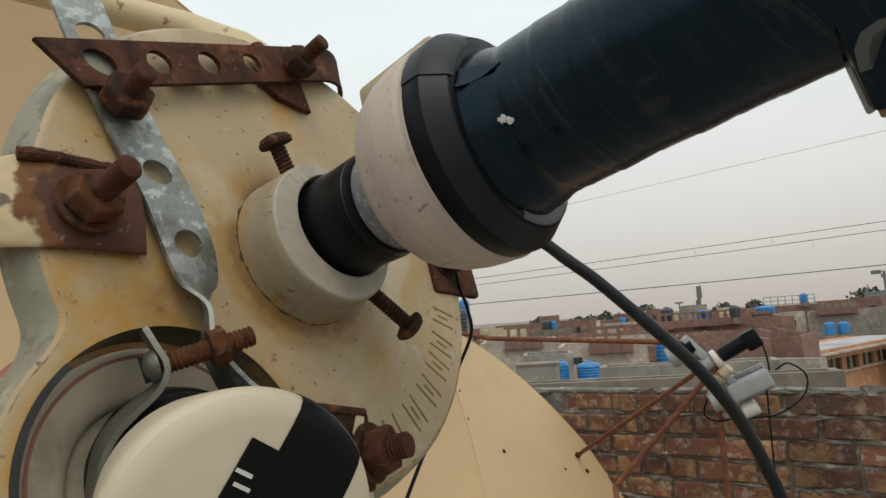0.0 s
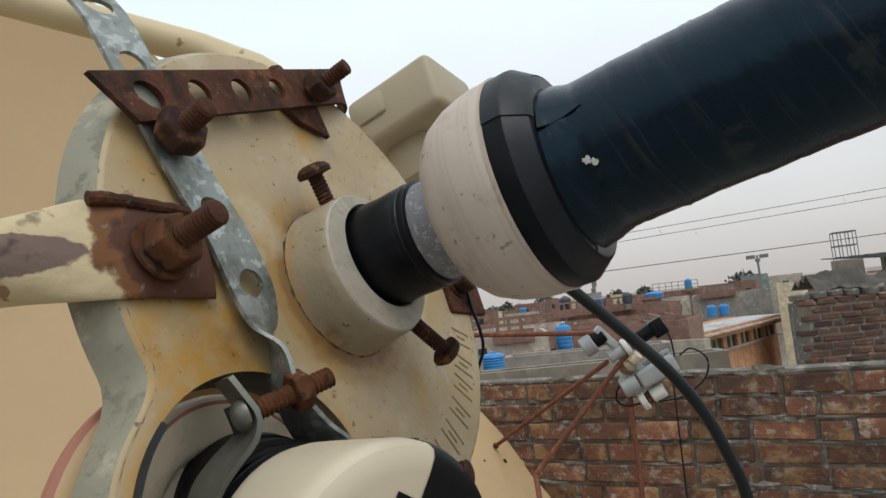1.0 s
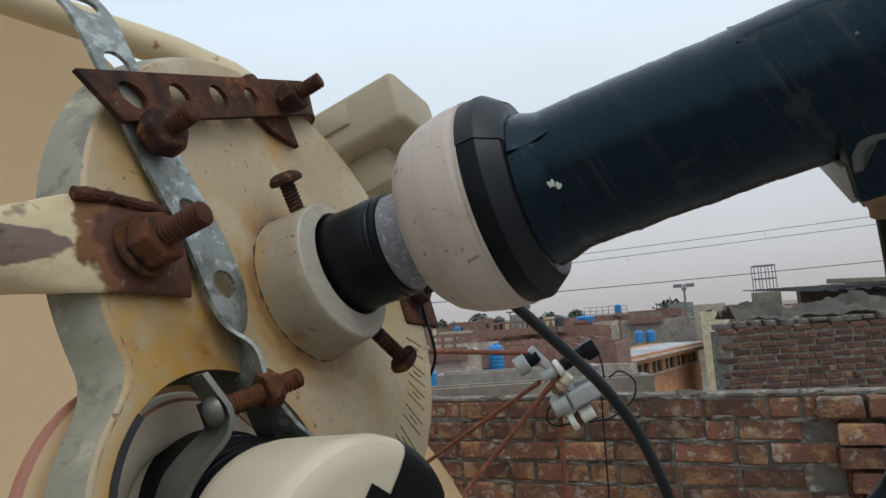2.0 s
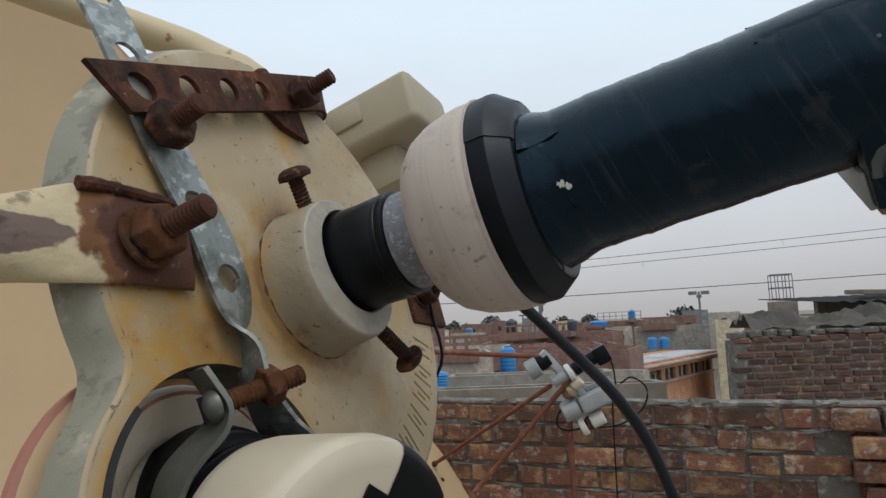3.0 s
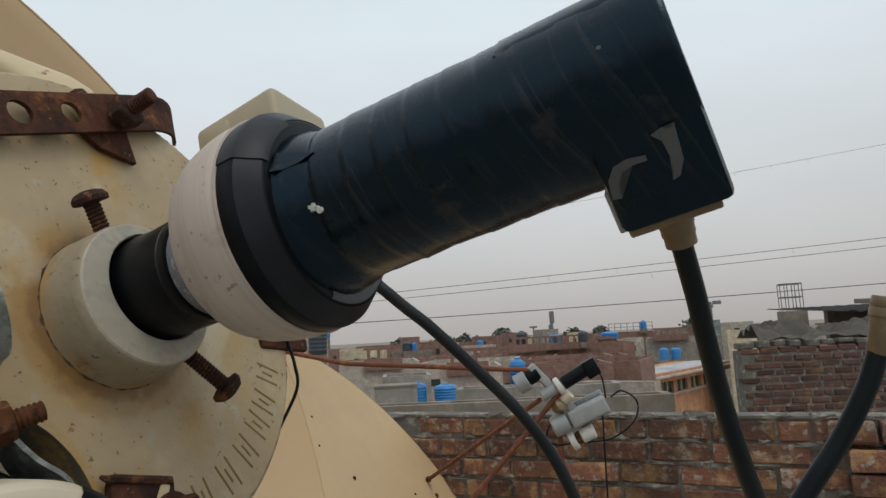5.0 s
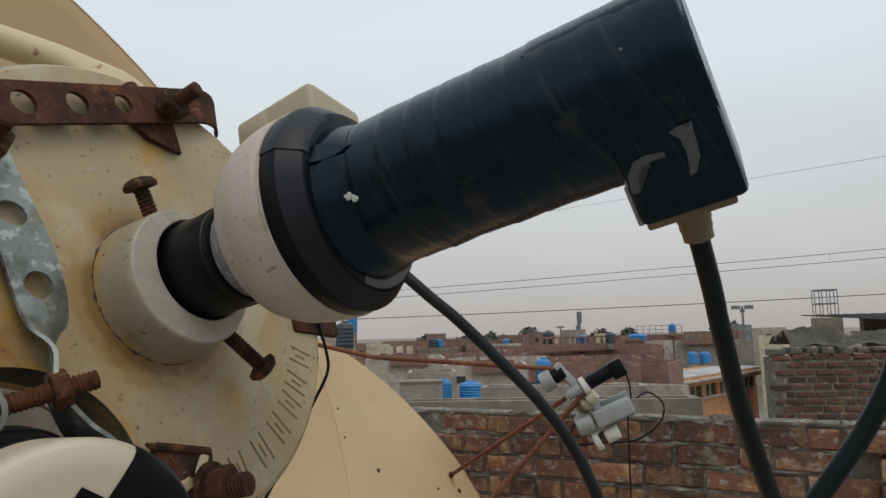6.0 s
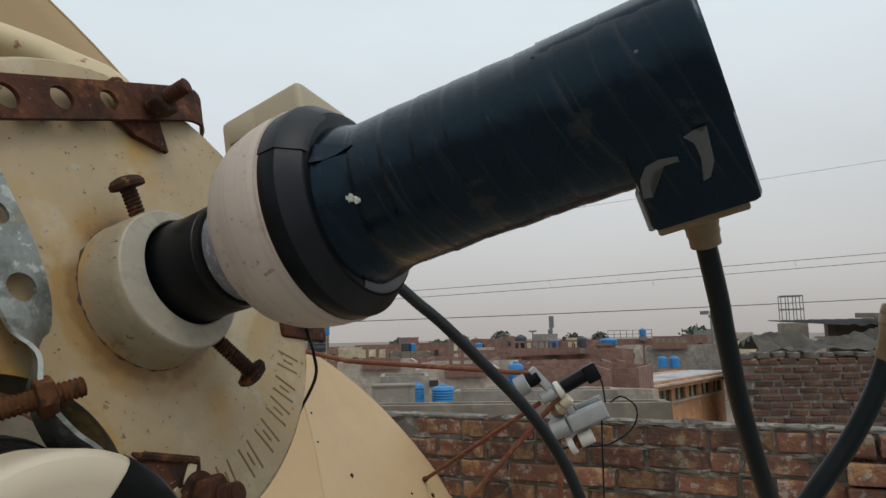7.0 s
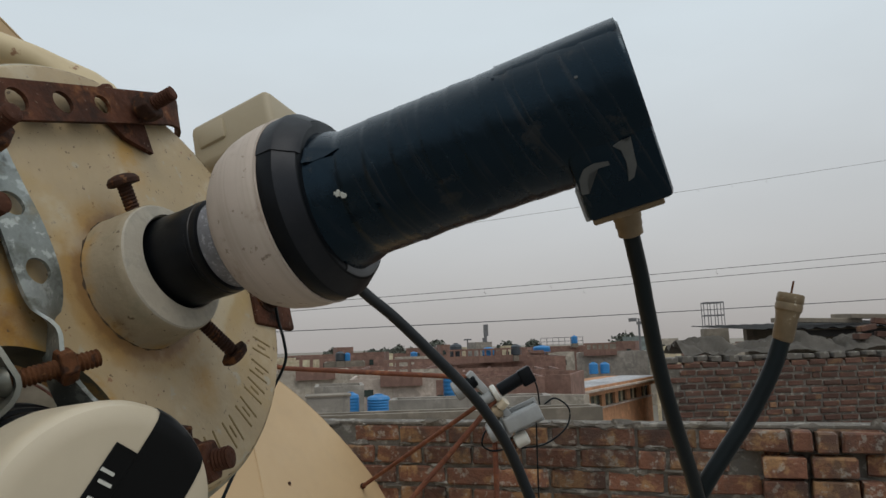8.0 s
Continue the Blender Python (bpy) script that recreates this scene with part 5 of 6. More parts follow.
small_receiver("small white receiver with a brown strap, hung below", (0.897, 2.325, 1.086), (0.975, 2.29, 1.125), [(0.0, 0.022, 0.036, "cap"), (0.022, 0.042, 0.023, "strap"), (0.042, 0.092, 0.026, "body")], ["white_lnb", "rust_dark", "white_lnb"])
cable("bell_wire", "thin black looped wire behind the small receivers", [(1.03, 2.262, 1.235), (1.07, 2.25, 1.255), (1.115, 2.235, 1.215), (1.10, 2.24, 1.15), (1.03, 2.27, 1.095), (0.95, 2.30, 1.082)], 0.0032, "cable")
cable("bell_wire", "thin black looped wire by the bracket", [(0.87, 2.32, 1.15), (0.83, 2.33, 1.15), (0.815, 2.34, 1.10), (0.85, 2.34, 1.075), (0.90, 2.325, 1.08)], 0.0035, "cable")
cable("bell_wire", "thin black wire from the slim receiver", [(0.985, 2.258, 1.335), (1.0, 2.25, 1.30), (1.01, 2.256, 1.235)], 0.003, "cable")
cable("bell_wire", "thin black wire hanging to the roof", [(1.0, 2.27, 1.19), (0.998, 2.275, 1.0), (0.99, 2.28, 0.4), (0.98, 2.3, 0.0)], 0.003, "cable")

# ---- junk on the neighbour's wall: tarpaulin, tin sheets, bricks, a wire cage ----
def crumpled(nx, ny, sx, sy, amp, seed):
    bm = bmesh.new()
    g = [[None] * (ny + 1) for _ in range(nx + 1)]
    for i in range(nx + 1):
        for j in range(ny + 1):
            x, y = i / nx, j / ny
            p = Vector((x * 6 + seed + 1.5 * y, y * 2.2 + 0.8 * x, seed))
            z = amp * (abs(noise.noise(p)) * 1.0 + 0.55 * abs(noise.noise(p * 2.3)) + 0.3 * abs(noise.noise(p * 5.1)))
            edge = 0.10 * noise.noise(Vector((x * 6, 3.3, seed)))
            g[i][j] = bm.verts.new((x * sx, (y - 0.5) * sy + edge * (y - 0.5), z * (0.25 + 0.75 * math.sin(math.pi * min(1.0, y * 1.1 + 0.05))) - 0.03 * (1 - y) ** 2))
    for i in range(nx):
        for j in range(ny):
            bm.faces.new((g[i][j], g[i + 1][j], g[i + 1][j + 1], g[i][j + 1]))
    bmesh.ops.solidify(bm, geom=bm.faces[:], thickness=0.012)
    return bm


tarp = part("tarpaulin", crumpled(150, 24, 2.6, 0.7, 0.2, 2.0), "tarp", None, "", True, WALL2_AT @ pose(0.2, 0.42, 1.30))
tagged(tarp, "crumpled dirty grey tarpaulin over the neighbour's wall", "tarpaulin")
shed = thing("tin_roof", "dark tin sheet roof behind the neighbour's wall", "roof", WALL2_AT @ pose(0.45, 1.6, 0))
bm = bmesh.new()
n = 90
top = [[bm.verts.new((0.7 + 2.9 * i / n, y, z + 0.012 * math.sin(i * 1.3))) for i in range(n + 1)] for y, z in ((-1.15, 1.515), (0.9, 1.60))]
for i in range(n):
    bm.faces.new((top[0][i], top[0][i + 1], top[1][i + 1], top[1][i]))
bmesh.ops.solidify(bm, geom=bm.faces[:], thickness=0.03)
part("sheet", bm, "tin", shed, "corrugated dark sheet")
part("beam", box((2.6, 0.06, 0.07), at=pose(2.3, -1.0, 1.46)), "tin", shed)
part("post", box((0.09, 0.09, 6.0), at=pose(1.5, -0.9, -1.55)), "dirty_cement", shed)
part("post", box((0.09, 0.09, 6.0), at=pose(3.3, -0.9, -1.55)), "dirty_cement", shed)
part("back_wall", box((2.2, 0.1, 8.5), at=pose(2.4, 0.7, -2.7)), "dirty_cement", shed)
for x, w, z in ((1.5, 0.8, 1.60), (2.3, 1.1, 1.615), (3.1, 0.6, 1.64)):
    slab = part("slab", box((w, 0.35, 0.05), bevel=0.006, seg=1), "dirty_cement", None, "", False, shed.matrix_basis @ pose(x, -0.6, z, 2, 2, 3))
    tagged(slab, "loose cement slab lying on the tin roof", "slab", "slabs on the tin roof")
for k, (x, z, rz, ry) in enumerate(((2.25, 1.42, 20, 0), (2.47, 1.43, -12, 6), (2.3, 1.50, 5, -8), (2.62, 1.49, 30, 0), (2.45, 1.555, -6, 10), (2.75, 1.42, 8, 0))):
    bk = part("loose_brick", box((0.23 / FAR, 0.11 / FAR, 0.075 / FAR), bevel=0.004, seg=1), "brick_dark", None, "", False, WALL2_AT @ pose(x - 0.3, 0.22, z, 0, ry, rz))
    tagged(bk, "loose red brick heaped on the wall", "brick", "bricks heaped on the wall")

cage = thing("wire_cage", "open square cage of thin steel bars on a roof", "cage", pose(5.87 * 1.5, 7.55 * 1.5, 1.62, 0, 0, -30) @ Matrix.Diagonal((1.14, 1.14, 1.55, 1)))
for x in (-0.16, -0.055, 0.055, 0.16):
    for y in (-0.16, 0.16):
        part("bar", box((0.012, 0.012, 0.33), at=pose(x, y, 0.165)), "wire", cage)
for z in (0.165, 0.325):
    for y in (-0.16, 0.16):
        part("rail", box((0.33, 0.013, 0.013), at=pose(0, y, z)), "wire", cage)
    for x in (-0.16, 0.16):
        part("rail", box((0.013, 0.33, 0.013), at=pose(x, 0, z)), "wire", cage)
part("base", box((0.4, 0.4, 9.0), at=pose(0, 0, -4.5)), "dirty_cement", cage)


# ---- the town ----
def polar(az, dist, z=0.0):
    return Vector((dist * math.sin(radians(az)), dist * math.cos(radians(az)), z))


def house(label, az, dist, w, top, mat, depth=6.0, windows=(), turn=0.0, group=""):
    """A flat-roofed house facing the camera's roof; windows: rows of (across, below the top, width, height)."""
    p = polar(az, dist)
    ob = thing("house", label, "house", Matrix.Translation((p.x, p.y, -7.0)) @ Matrix.Rotation(radians(-az + turn), 4, "Z"), group)
    h = top + 6.7
    wall_ob = part("wall", box((w, depth, h), at=pose(0, depth / 2, h / 2)), mat, ob, "", False)
    part("roof", box((w - 0.24, depth - 0.24, 0.06), at=pose(0, depth / 2, h + 0.03)), "dirty_cement", ob, "", False)
    for k, (sx, sy, px, py) in enumerate(((w, 0.12, 0, 0.06), (w, 0.12, 0, depth - 0.06), (0.12, depth - 0.24, -w / 2 + 0.06, depth / 2), (0.12, depth - 0.24, w / 2 - 0.06, depth / 2))):
        part("parapet", box((sx, sy, 0.3), at=pose(px, py, h + 0.152)), mat, ob, "", False)
    for x, dz, ww, wh in windows:
        part("window", box((ww, 0.06, wh), at=pose(x, -0.012, h - dz - wh / 2)), "glass", ob, "", False)
    return ob


house("pale plastered house with an upper slab", 3.98, 62, 4.2, 0.8, "house_cream", windows=((-0.6, 0.5, 0.5, 0.6), (0.9, 0.5, 0.5, 0.6)))
house("pale plastered stair tower with a projecting slab", -0.3, 60, 3.0, 1.9, "plaster")
house("low plastered house with a plain wall", 5.3, 31, 3.6, 0.50, "plaster", 5, ((0.6, 0.6, 0.4, 0.4),))
house("dark weathered house with tanks on its roof", 7.97, 61.5, 3.6, 0.36, "dirty_cement", windows=((-0.9, 0.4, 0.5, 0.6), (0.4, 0.4, 0.5, 0.6)))
house("bare plastered house wall", 11.9, 26.5, 3.3, 0.30, "plaster_pink", 4, ((-1.0, 0.1, 0.5, 0.25),))
house("low bare plastered shed", 7.5, 22.6, 1.6, 0.28, "house_grey", 2)
house("long row of red brick houses", 20.0, 51, 11.2, 0.45, "house_brick", 7, ((-3.5, 0.5, 0.7, 0.5), (0.5, 0.6, 0.9, 0.5), (3.0, 0.4, 0.6, 0.5)), 4)
house("brick house with a roof frame", 26.0, 72, 4.8, 1.05, "house_brick", 6, ((-0.9, 0.6, 0.5, 0.7),))
house("small cream painted stair room", 25.5, 66, 1.9, 0.15, "house_cream", 3, ((0.3, 0.5, 0.4, 0.5),))
house("long grey cement building", 29.9, 57, 5.6, 0.55, "house_grey", 5)
house("far grey cement house with windows", 29.5, 83, 4.6, 1.2, "dirty_cement", 6, ((-0.8, 0.5, 0.6, 0.6), (0.9, 0.5, 0.6, 0.6)))
house("far tall grey-green painted house", 31.8, 84, 2.8, 1.85, "house_green", 6)
house("tall cream house with a blue-green window", 34.2, 47.5, 1.7, 0.95, "house_cream", 4, ((0.35, 0.45, 0.35, 0.5),))
house("brick house with a roof lattice", 36.1, 53, 2.2, 1.25, "house_brick", 5, ((-0.4, 0.3, 0.5, 0.3), (0.4, 0.3, 0.5, 0.3)))
house("low grey cement parapet across the street", 15.5, 9.6, 4.6, 0.55, "dirty_cement", 0.5)
house("low plastered roof wall", 18.2, 14.5, 3.4, 0.36, "house_grey", 0.8)
house("low plastered wall beside the terracotta house", 24.6, 30, 3.4, -0.75, "plaster", 0.5, turn=-30)
house("far red brick house of the town", 14.2, 75, 7.0, 0.0, "house_brick", 6, ((-2, 0.4, 0.7, 0.7), (1.2, 0.4, 0.7, 0.7)))
house("far pale cement house with a window", 9.6, 82, 5.0, 0.0, "plaster", 6, ((-1, 0.4, 0.7, 0.7),))
house("far red brick house of the town", 22.6, 95, 7.0, 0.55, "house_brick", 6)
house("far pale plastered house of the town", 33.6, 96, 5.0, 1.5, "plaster", 6, ((0.5, 0.5, 0.7, 0.7),))
rng = random.Random(5)
for k in range(46):
    az = -6 + 64 * k / 45 + rng.uniform(-0.5, 0.5)
    dist = rng.uniform(105, 260)
    house("far flat-roofed house of the town", az, dist, rng.uniform(6, 15), 1.45 - dist * rng.uniform(0.005, 0.016), rng.choice(["plaster", "house_brick", "house_brick", "house_brick", "dirty_cement", "plaster_pink"]), 8, tuple((x, rng.uniform(0.5, 0.9), rng.uniform(0.7, 1.2), rng.uniform(0.8, 1.1)) for x in (-2.2, 0.2, 2.1)), turn=rng.uniform(-20, 20), group="far houses of the town")
for k in range(16):
    az = 1 + 21 * k / 15 + rng.uniform(-0.6, 0.6)
    dist = rng.uniform(32, 48)
    house("low flat-roofed brick house of the town", az, dist, rng.uniform(4, 8), 1.45 - dist * rng.uniform(0.026, 0.048), rng.choice(["house_brick", "house_brick", "dirty_cement", "plaster", "plaster_pink"]), 5, tuple((x, rng.uniform(0.2, 0.4), rng.uniform(0.3, 0.6), rng.uniform(0.3, 0.5)) for x in (-1.2, 0.7)), turn=rng.uniform(-15, 15), group="low houses of the town")

for k in range(20):
    az = 4 + 34 * k / 19 + rng.uniform(-0.7, 0.7)
    dist = rng.uniform(62, 100)
    house("small stair room on a far flat roof", az, dist, rng.uniform(1.2, 3.6), rng.uniform(0.5, 1.9), rng.choice(["house_brick", "house_brick", "dirty_cement", "plaster", "house_grey", "house_cream"]), 3.0, ((rng.uniform(-0.3, 0.3), 0.4, 0.4, 0.5),), rng.uniform(-20, 20), "far stair rooms")

# terracotta house with a row of windows, seen along its front
TA, TB = Vector((19.4, 36.8, 0)), Vector((28.6, 44.4, 0))
tx = (TB - TA).normalized()
TERR = basis(tx, Vector((-tx.y, tx.x, 0)), Vector((0, 0, 1)), (TA.x, TA.y, -7.0))
terr = thing("house", "terracotta coloured house with a pale roof and a row of windows", "house", TERR)
tl = (TB - TA).length
part("wall", box((tl, 3.6, 4.42), at=pose(tl / 2, 1.8, 2.21)), "terracotta", terr, "", False)
part("inner_wall", box((tl - 0.1, 3.1, 0.9), at=pose(tl / 2, 1.72, 4.86)), "glass", terr, "dark glass behind the pillars", False)
part("sill", box((tl + 0.1, 0.3, 0.10), at=pose(tl / 2, 0.02, 4.44)), "plaster_pink", terr, "pale sill", False)
for k in range(6):
    part("pillar", box((0.42 if k in (0, 5) else 0.6, 0.36, 0.86), at=pose(0.25 + (tl - 0.5) * k / 5, 0.2, 4.88)), "terracotta", terr, "", False)
    if k < 5:
        mid = 0.25 + (tl - 0.5) * (k + 0.5) / 5
        part("window_frame", box((0.07, 0.10, 0.80), at=pose(mid, 0.12, 4.88)), "house_cream", terr, "", False)
        part("window_frame", box((1.75, 0.10, 0.07), at=pose(mid, 0.12, 5.24)), "house_cream", terr, "", False)
part("fascia", box((tl + 3.2, 4.0, 0.26), at=pose(tl / 2 - 1.5, 1.5, 5.43)), "terracotta", terr, "", False)
part("cornice", box((tl + 3.6, 4.4, 0.12), at=pose(tl / 2 - 1.5, 1.4, 5.62)), "plaster_pink", terr, "pale cornice", False)
part("parapet", box((tl + 3.3, 4.1, 0.14), at=pose(tl / 2 - 1.5, 1.5, 5.75)), "terracotta", terr, "", False)
part("roof", box((tl + 2.9, 2.6, 0.03), at=pose(tl / 2 - 1.5, 0.9, 5.835)), "white_roof", terr, "pale roof", False)


def tank(label, az, dist, z, r, h, mat="blue", lying=False, group="water tanks", base=6.0):
    p = polar(az, dist, z)
    ob = thing("water_tank", label, "water tank", Matrix.Translation(p) @ (pose(0, 0, r, 0, 90, -az) if lying else Matrix()), group)
    prof = [(0, 0), (r * 0.96, 0), (r, h * 0.04)]
    for k in range(5):
        z0 = h * (0.1 + 0.15 * k)
        prof += [(r, z0), (r * 1.04, z0 + h * 0.03), (r * 1.04, z0 + h * 0.07), (r, z0 + h * 0.1)]
    prof += [(r * 0.92, h * 0.9), (r * 0.4, h), (0, h)]
    off = pose(0, 0, -h / 2) if lying else None
    part("shell", lathe(prof, 28, at=off), mat, ob)
    part("lid", lathe([(0, h * 1.05), (r * 0.36, h * 1.05), (r * 0.38, h * 0.98), (0, h * 0.98)], 20, at=off), mat, ob)
    part("base", box((1.8 * r, 1.8 * r, base), at=pose(0, 0, -base / 2)) if not lying else box((6.0, 1.8 * r, h * 0.9), at=pose(r * 0.98 + 3.0, 0, 0)), "dirty_cement", ob, "cement base", False)
    return ob


tank("blue plastic water tank on a low roof", 10.69, 20.5, -0.42, 0.33, 0.52)
tank("blue plastic water tank on a roof", 8.4, 20.6, -0.42, 0.25, 0.60)
tank("blue plastic water tank standing on a roof", 16.71, 30.4, -0.72, 0.34, 1.08)
tank("blue plastic water tank in a pair", 28.4, 44.5, -0.58, 0.28, 0.70, base=0.06)
tank("dark blue plastic water tank in a pair", 29.3, 44.8, -0.58, 0.29, 0.68, base=0.06)
tank("black plastic water tank on the pale house", 0.3, 58, 0.6, 0.75, 2.2, "black_tank")
tank("blue plastic water tank on the stair tower", 0.9, 61, 1.95, 0.45, 1.7)
tank("black plastic water tank on the dark house", 7.6, 61, 0.46, 0.4, 0.8, "black_tank")
tank("small blue water tank on the dark house", 8.2, 61, 0.46, 0.25, 0.7)
tank("blue plastic water tank far off", 24.3, 66, 0.4, 0.8, 0.8)
gb = thing("water_cistern", "square grey cement cistern on a roof", "cistern", Matrix.Translation(polar(6.6, 18.8, 0)) @ Matrix.Rotation(radians(-6.6), 4, "Z"))
part("body", box((1.15, 0.9, 7.2), at=pose(0, 0.45, -3.4)), "house_grey", gb, "", False)
part("lid", box((1.22, 0.95, 0.05), at=pose(0, 0.45, 0.225)), "dirty_cement", gb, "", False)

def roof_rail(az, dist, z, w):
    """A low pierced brick parapet on a far roof."""
    ob = thing("roof_railing", "low pierced brick parapet on a far roof", "railing", Matrix.Translation(polar(az, dist, z)) @ Matrix.Rotation(radians(-az), 4, "Z"), "pierced parapets")
    part("rail", box((w, 0.14, 0.12), at=pose(0, 0, 0.5)), "house_brick", ob, "", False)
    part("base", box((w, 0.2, 0.5), at=pose(0, 0, -0.2)), "house_brick", ob, "", False)
    for k in range(int(w / 0.45)):
        part("baluster", box((0.14, 0.12, 0.42), at=pose(-w / 2 + 0.22 + 0.45 * k, 0, 0.25)), "house_brick", ob, "", False)


for az, dist, z, w in ((15.6, 46, -0.25, 3.4), (18.6, 50, 0.62, 4.0), (21.4, 50.5, 0.62, 3.0), (12.6, 26.4, 0.45, 1.6), (5.6, 30.9, 0.62, 1.7), (24.0, 64, 0.1, 3.0), (29.0, 56.8, 0.75, 2.6)):
    roof_rail(az, dist, z, w)
rng = random.Random(23)
for az, dist, z, mat in ((17.2, 50.6, 0.62, "black_tank"), (19.9, 50.6, 0.62, "blue"), (22.2, 50.7, 0.62, "black_tank"), (13.7, 74.6, 0.3, "blue"), (10.1, 81.6, 0.3, "black_tank"), (27.0, 71.6, 1.3, "blue")):
    tank("small plastic water tank on a far roof", az, dist, z, rng.uniform(0.28, 0.45), rng.uniform(0.6, 1.0), mat, base=0.4)

# masts and roof frames
def mast(label, az, dist, z0, z1, r, lamps=()):
    p = polar(az, dist)
    ob = thing("roof_mast", label, "mast", Matrix.Translation((p.x, p.y, 0)) @ Matrix.Rotation(radians(-az), 4, "Z"))
    part("pole", sweep([(0, 0, z0), (0, 0, z1)], r, 8), "wire", ob)
    for x, z, w, h in lamps:
        part("panel", box((w, 0.2, h), at=pose(x, 0, z)), "wire", ob)
    return ob


mast("mast with loudspeakers on a roof", 32.19, 62, -6, 3.3, 0.09, ((-0.5, 3.2, 0.7, 0.3), (0.5, 3.2, 0.7, 0.3), (0, 2.9, 0.4, 0.25)))
mast("far mobile phone mast", 19.71, 131, -6, 4.2, 0.3, ((0.1, 4.2, 0.9, 2.2), (-0.3, 2.2, 0.6, 1.2)))
mast("small far mast with a flat top", 18.2, 90, -6, 2.2, 0.1, ((0, 2.2, 1.0, 0.2),))
frame_ob = thing("roof_frame", "thin steel railing on the brick house", "railing", Matrix.Translation(polar(26.0, 73, 1.15)) @ Matrix.Rotation(radians(-26), 4, "Z"))
for k in range(8):
    part("post", box((0.06, 0.06, 0.8), at=pose(-2.2 + 0.62 * k, 0, 0.4)), "wire", frame_ob, "", False)
for z in (0.4, 0.8):
    part("rail", box((4.4, 0.05, 0.05), at=pose(0, 0, z)), "wire", frame_ob, "", False)

# trees of the town, far off; the leaf colour is paled for haze
def tree(az, dist, top, w, seed):
    rn = random.Random(seed)
    p = polar(az, dist)
    ob = thing("tree", "grey-green tree among far roofs, haze put into its leaf colour", "tree", Matrix.Translation((p.x, p.y, -7.0)), "far trees")
    h = top + 7
    part("trunk", sweep([(0, 0, 0), (0.1, 0, h * 0.4), (0, 0.1, h * 0.75)], [0.3, 0.22, 0.1], 8), "rust_dark", ob)
    bm = bmesh.new()
    for k in range(420):
        a, e = rn.uniform(0, 6.283), rn.uniform(-0.6, 1.5)
        rr = w * 0.5 * (0.55 + 0.45 * rn.random()) * (0.8 + 0.3 * noise.noise(Vector((a, e, seed))))
        c = Vector((rr * math.cos(a) * math.cos(e), rr * math.sin(a) * math.cos(e), h - w * 0.45 + rr * 0.8 * math.sin(e)))
        s = rn.uniform(0.12, 0.3) * w / 4
        d1, d2 = Vector((rn.uniform(-1, 1), rn.uniform(-1, 1), rn.uniform(-1, 1))).normalized() * s, Vector((rn.uniform(-1, 1), rn.uniform(-1, 1), rn.uniform(-1, 1))).normalized() * s
        bm.faces.new([bm.verts.new(c + q) for q in (d1, d2, -d1, -d2)])
    crown = part("crown", bm, "leaf", ob, "", False)
    return ob


for k, (az, dist, top, w) in enumerate(((15.6, 111, 3.0, 4.2), (11.2, 122, 2.0, 5.0), (12.4, 130, 2.4, 5.0), (10.2, 126, 1.8, 4.0), (13.4, 118, 1.9, 4.0), (21.5, 140, 2.6, 6.0), (23.6, 150, 2.8, 5.0), (7.0, 140, 2.2, 6.0), (31.0, 120, 3.4, 6.0))):
    tree(az, dist, top, w, k + 3)

# overhead wires with a few scraps caught on them
def wire(a, b, sag, r, scraps=(), beyond=0.6):
    a, b = Vector(a), Vector(b)
    ext = (b - a)
    a, b = a - ext * beyond, b + ext * beyond
    for q in (a, b):
        pole = thing("utility_pole", "grey steel utility pole carrying overhead wires", "pole", Matrix.Translation((q.x, q.y, -7.0)), "utility poles")
        part("shaft", sweep([(0, 0, 0), (0, 0, q.z + 7.3)], [0.11, 0.07], 10), "wire", pole)
        part("cross_arm", box((0.08, 0.9, 0.08), at=pose(0, 0, q.z + 7.0 - 0.02)), "wire", pole)
    pts = [a.lerp(b, i / 40) - Vector((0, 0, sag * 4 * (i / 40) * (1 - i / 40))) for i in range(41)]
    ob = thing("overhead_wire", "thin sagging overhead wire across the sky", "wire", None, "overhead wires")
    part("strand", sweep(pts, r, 6), "wire", ob)
    for s in scraps:
        q = pts[int(s)]
        part("scrap", sweep([q, q - Vector((0.03, 0, 0.12)), q - Vector((-0.04, 0, 0.2))], 0.006, 5), "wire", ob)
    return ob


wire((1.33, 25.6, 3.35), (22.6, 19.2, 4.5), 0.25, 0.012, (17, 19, 24))
wire((1.33, 25.7, 3.1), (22.6, 19.2, 4.2), 0.25, 0.012, (20,))
wire((0.96, 18.5, 2.12), (16.3, 14.0, 2.45), 0.18, 0.013)
wire((14.9, 36.6, 9.1), (36.2, 29.9, 11.7), 0.3, 0.010, (18, 19, 20, 21, 22), 1.3)

# ---- bricks of the two walls, each its own piece ----
def brick_mesh(name, lx, ly, lz, seed, mat):
    rn = random.Random(seed)
    bm = box((lx, ly, lz), bevel=0.006, seg=1)
    for vt in bm.verts:
        vt.co += Vector((rn.uniform(-1, 1) * 0.004, rn.uniform(-1, 1) * 0.003, rn.uniform(-1, 1) * 0.0025))
    return bm_mesh(name, bm, mat, False)


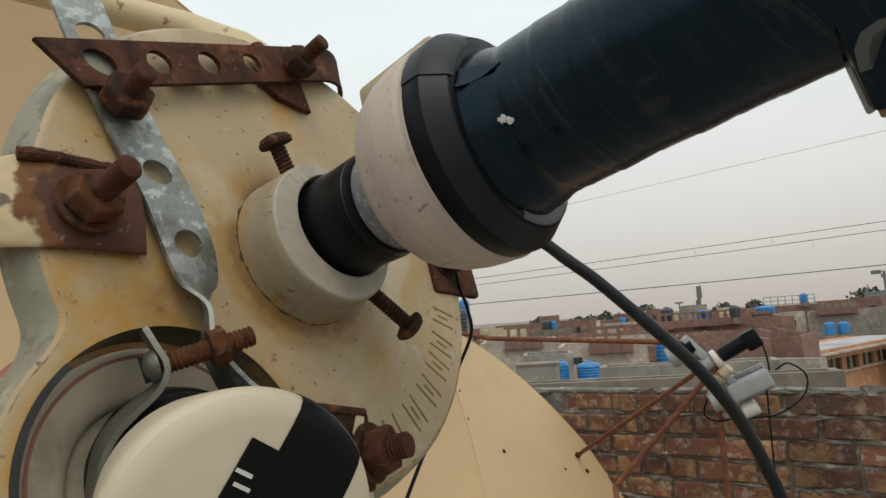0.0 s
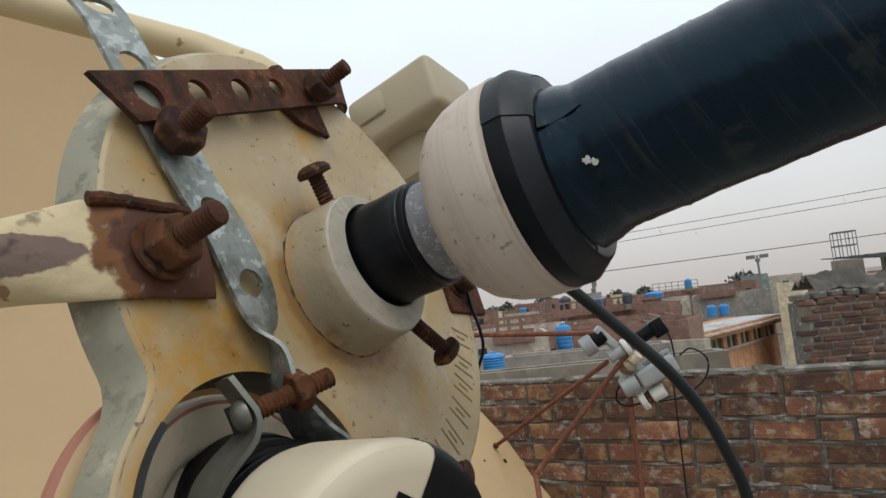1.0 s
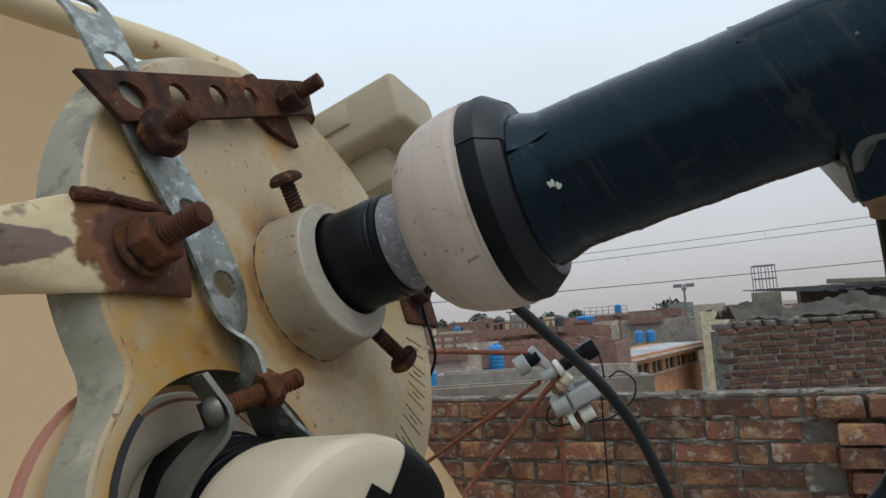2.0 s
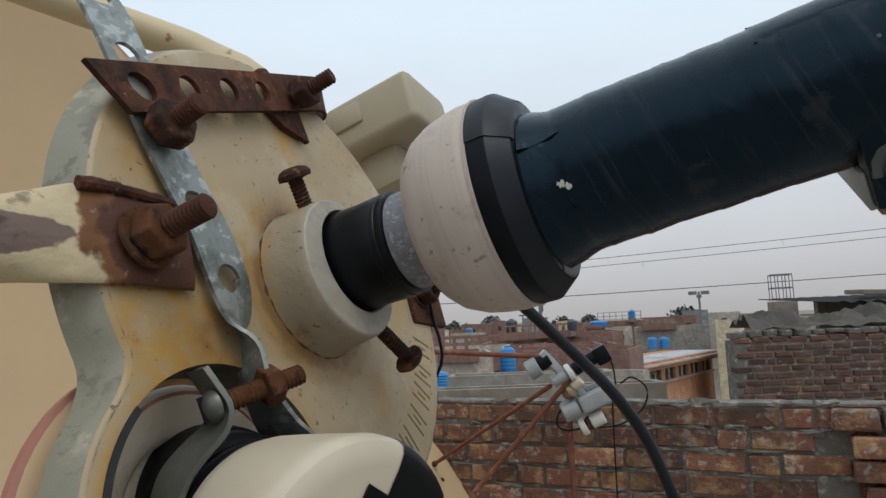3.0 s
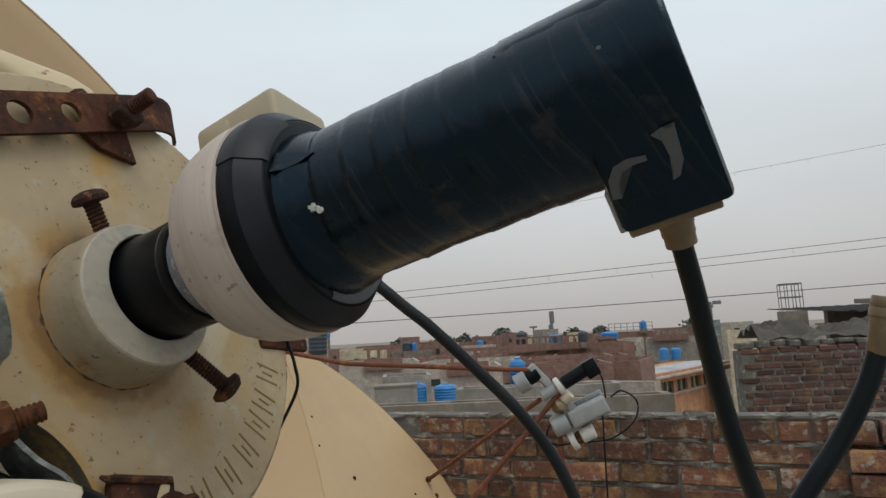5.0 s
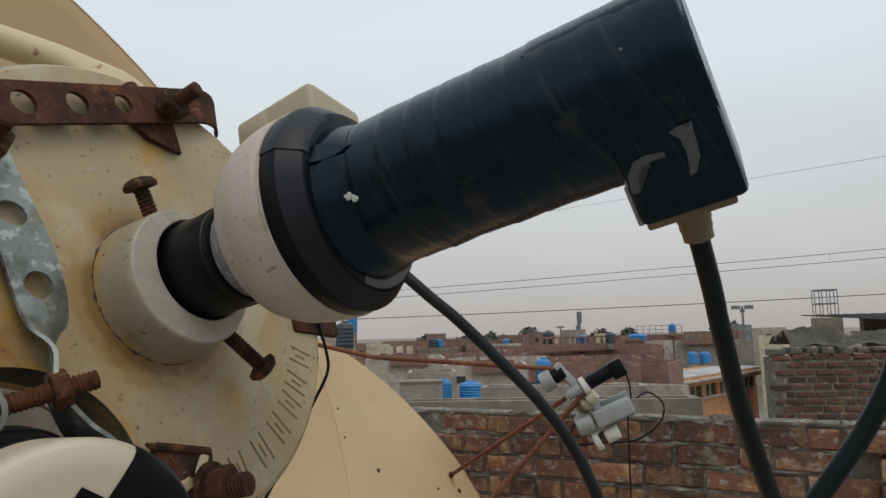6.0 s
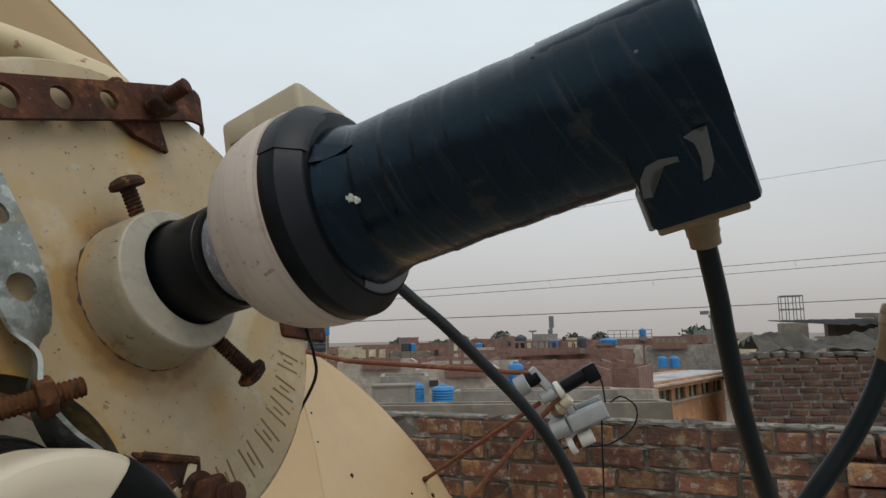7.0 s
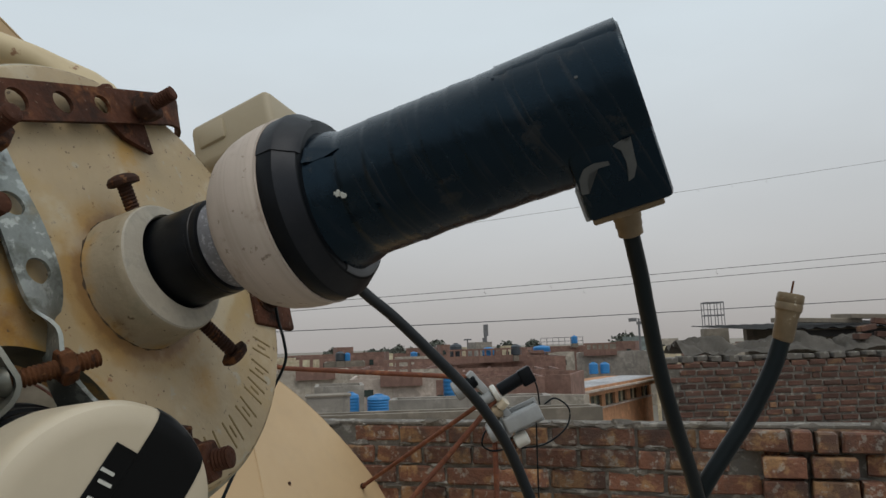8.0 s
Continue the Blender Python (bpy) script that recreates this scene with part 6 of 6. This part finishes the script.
def lay(parent, x0, x1, z0, z1, pitch, course, face_y, deep, mat, seed, skip=0.03, lean=0.0):
    rn = random.Random(seed)
    meshes = [brick_mesh("brick", pitch - 0.016, deep, course - 0.017, seed * 10 + k, mat) for k in range(7)]
    halves = [brick_mesh("brick", pitch * 0.5 - 0.014, deep, course - 0.016, seed * 10 + 20 + k, mat) for k in range(4)]
    row, z = 0, z1 - course / 2
    while z > z0:
        x = x0 + (row % 2) * pitch * 0.5 + rn.uniform(-0.03, 0.03)
        while x < x1:
            half = rn.random() < 0.16
            w = pitch * (0.5 if half else 1.0)
            if rn.random() > skip:
                ob = new("brick", rn.choice(halves if half else meshes))
                ob.parent = parent
                out = rn.uniform(-0.005, 0.009)
                ob.matrix_basis = Matrix.Translation((x + w / 2, face_y + out, z + rn.uniform(-0.004, 0.004))) @ Euler((rn.uniform(-0.02, 0.02), rn.uniform(-0.015, 0.015), rn.uniform(-0.02, 0.02))).to_matrix().to_4x4()
            x += w
        row += 1
        z -= course


lay(wall, -0.70, 2.1, 0.12, 1.101, 0.238, 0.0895, -0.045, 0.10, "brick", 4, 0.025)
lay(wall, -2.1, -1.12, 0.12, 1.101, 0.238, 0.0895, -0.045, 0.10, "brick", 6, 0.02)
lay(wall, -1.12, -0.79, 0.3, 1.101, 0.165, 0.0895, 0.005, 0.13, "brick", 8, 0.0)
# dark pipe added beside the pier, for the shade in the recess
pipe = part("drain_pipe", sweep([(-0.745, 0.02, 0.0), (-0.745, 0.02, 1.02), (-0.745, -0.03, 1.05)], 0.028, 14), "rust_dark", None, "", True, WALL_AT)
tagged(pipe, "dark pipe standing in for the shade of the wall's recess", "pipe")

# mortar slapped over the brick faces
rn = random.Random(31)
bm = bmesh.new()
for k in range(150):
    cx, cz = rn.uniform(-2.0, 2.0), 1.10 - 0.0895 * rn.randint(0, 6) + rn.uniform(-0.012, 0.012)
    w, h = rn.uniform(0.02, 0.09), rn.uniform(0.008, 0.026)
    n = 14
    mid = bm.verts.new((cx, 0.0125, cz))
    ring = []
    for i in range(n):
        a = 2 * math.pi * i / n
        q = rn.uniform(0.55, 1.15)
        ring.append(bm.verts.new((cx + w * q * math.cos(a), -0.002 + rn.uniform(-0.003, 0.004), cz + h * q * math.sin(a))))
    for i in range(n):
        bm.faces.new((mid, ring[i], ring[(i + 1) % n]))
smear = part("mortar_smear", bm, "mortar", wall, "rough smears of cement over the joints")
tagged(smear, kind="stuff")
lay(wall2, 0.0, 3.2, 0.42, 1.235, 0.163, 0.062, 0.05, 0.11, "brick_dark", 9, 0.02)
rn = random.Random(12)
for k in range(22):
    ob = part("brick", box((0.12 + rn.uniform(-0.03, 0.03), 0.2, 0.05 + rn.uniform(-0.015, 0.015)), bevel=0.008, seg=1), "mortar", wall2, "", False, pose(0.06 + 0.14 * k + rn.uniform(-0.01, 0.01), 0.1, 1.262 + rn.uniform(-0.008, 0.008), 0, rn.uniform(-4, 4), rn.uniform(-6, 6)))
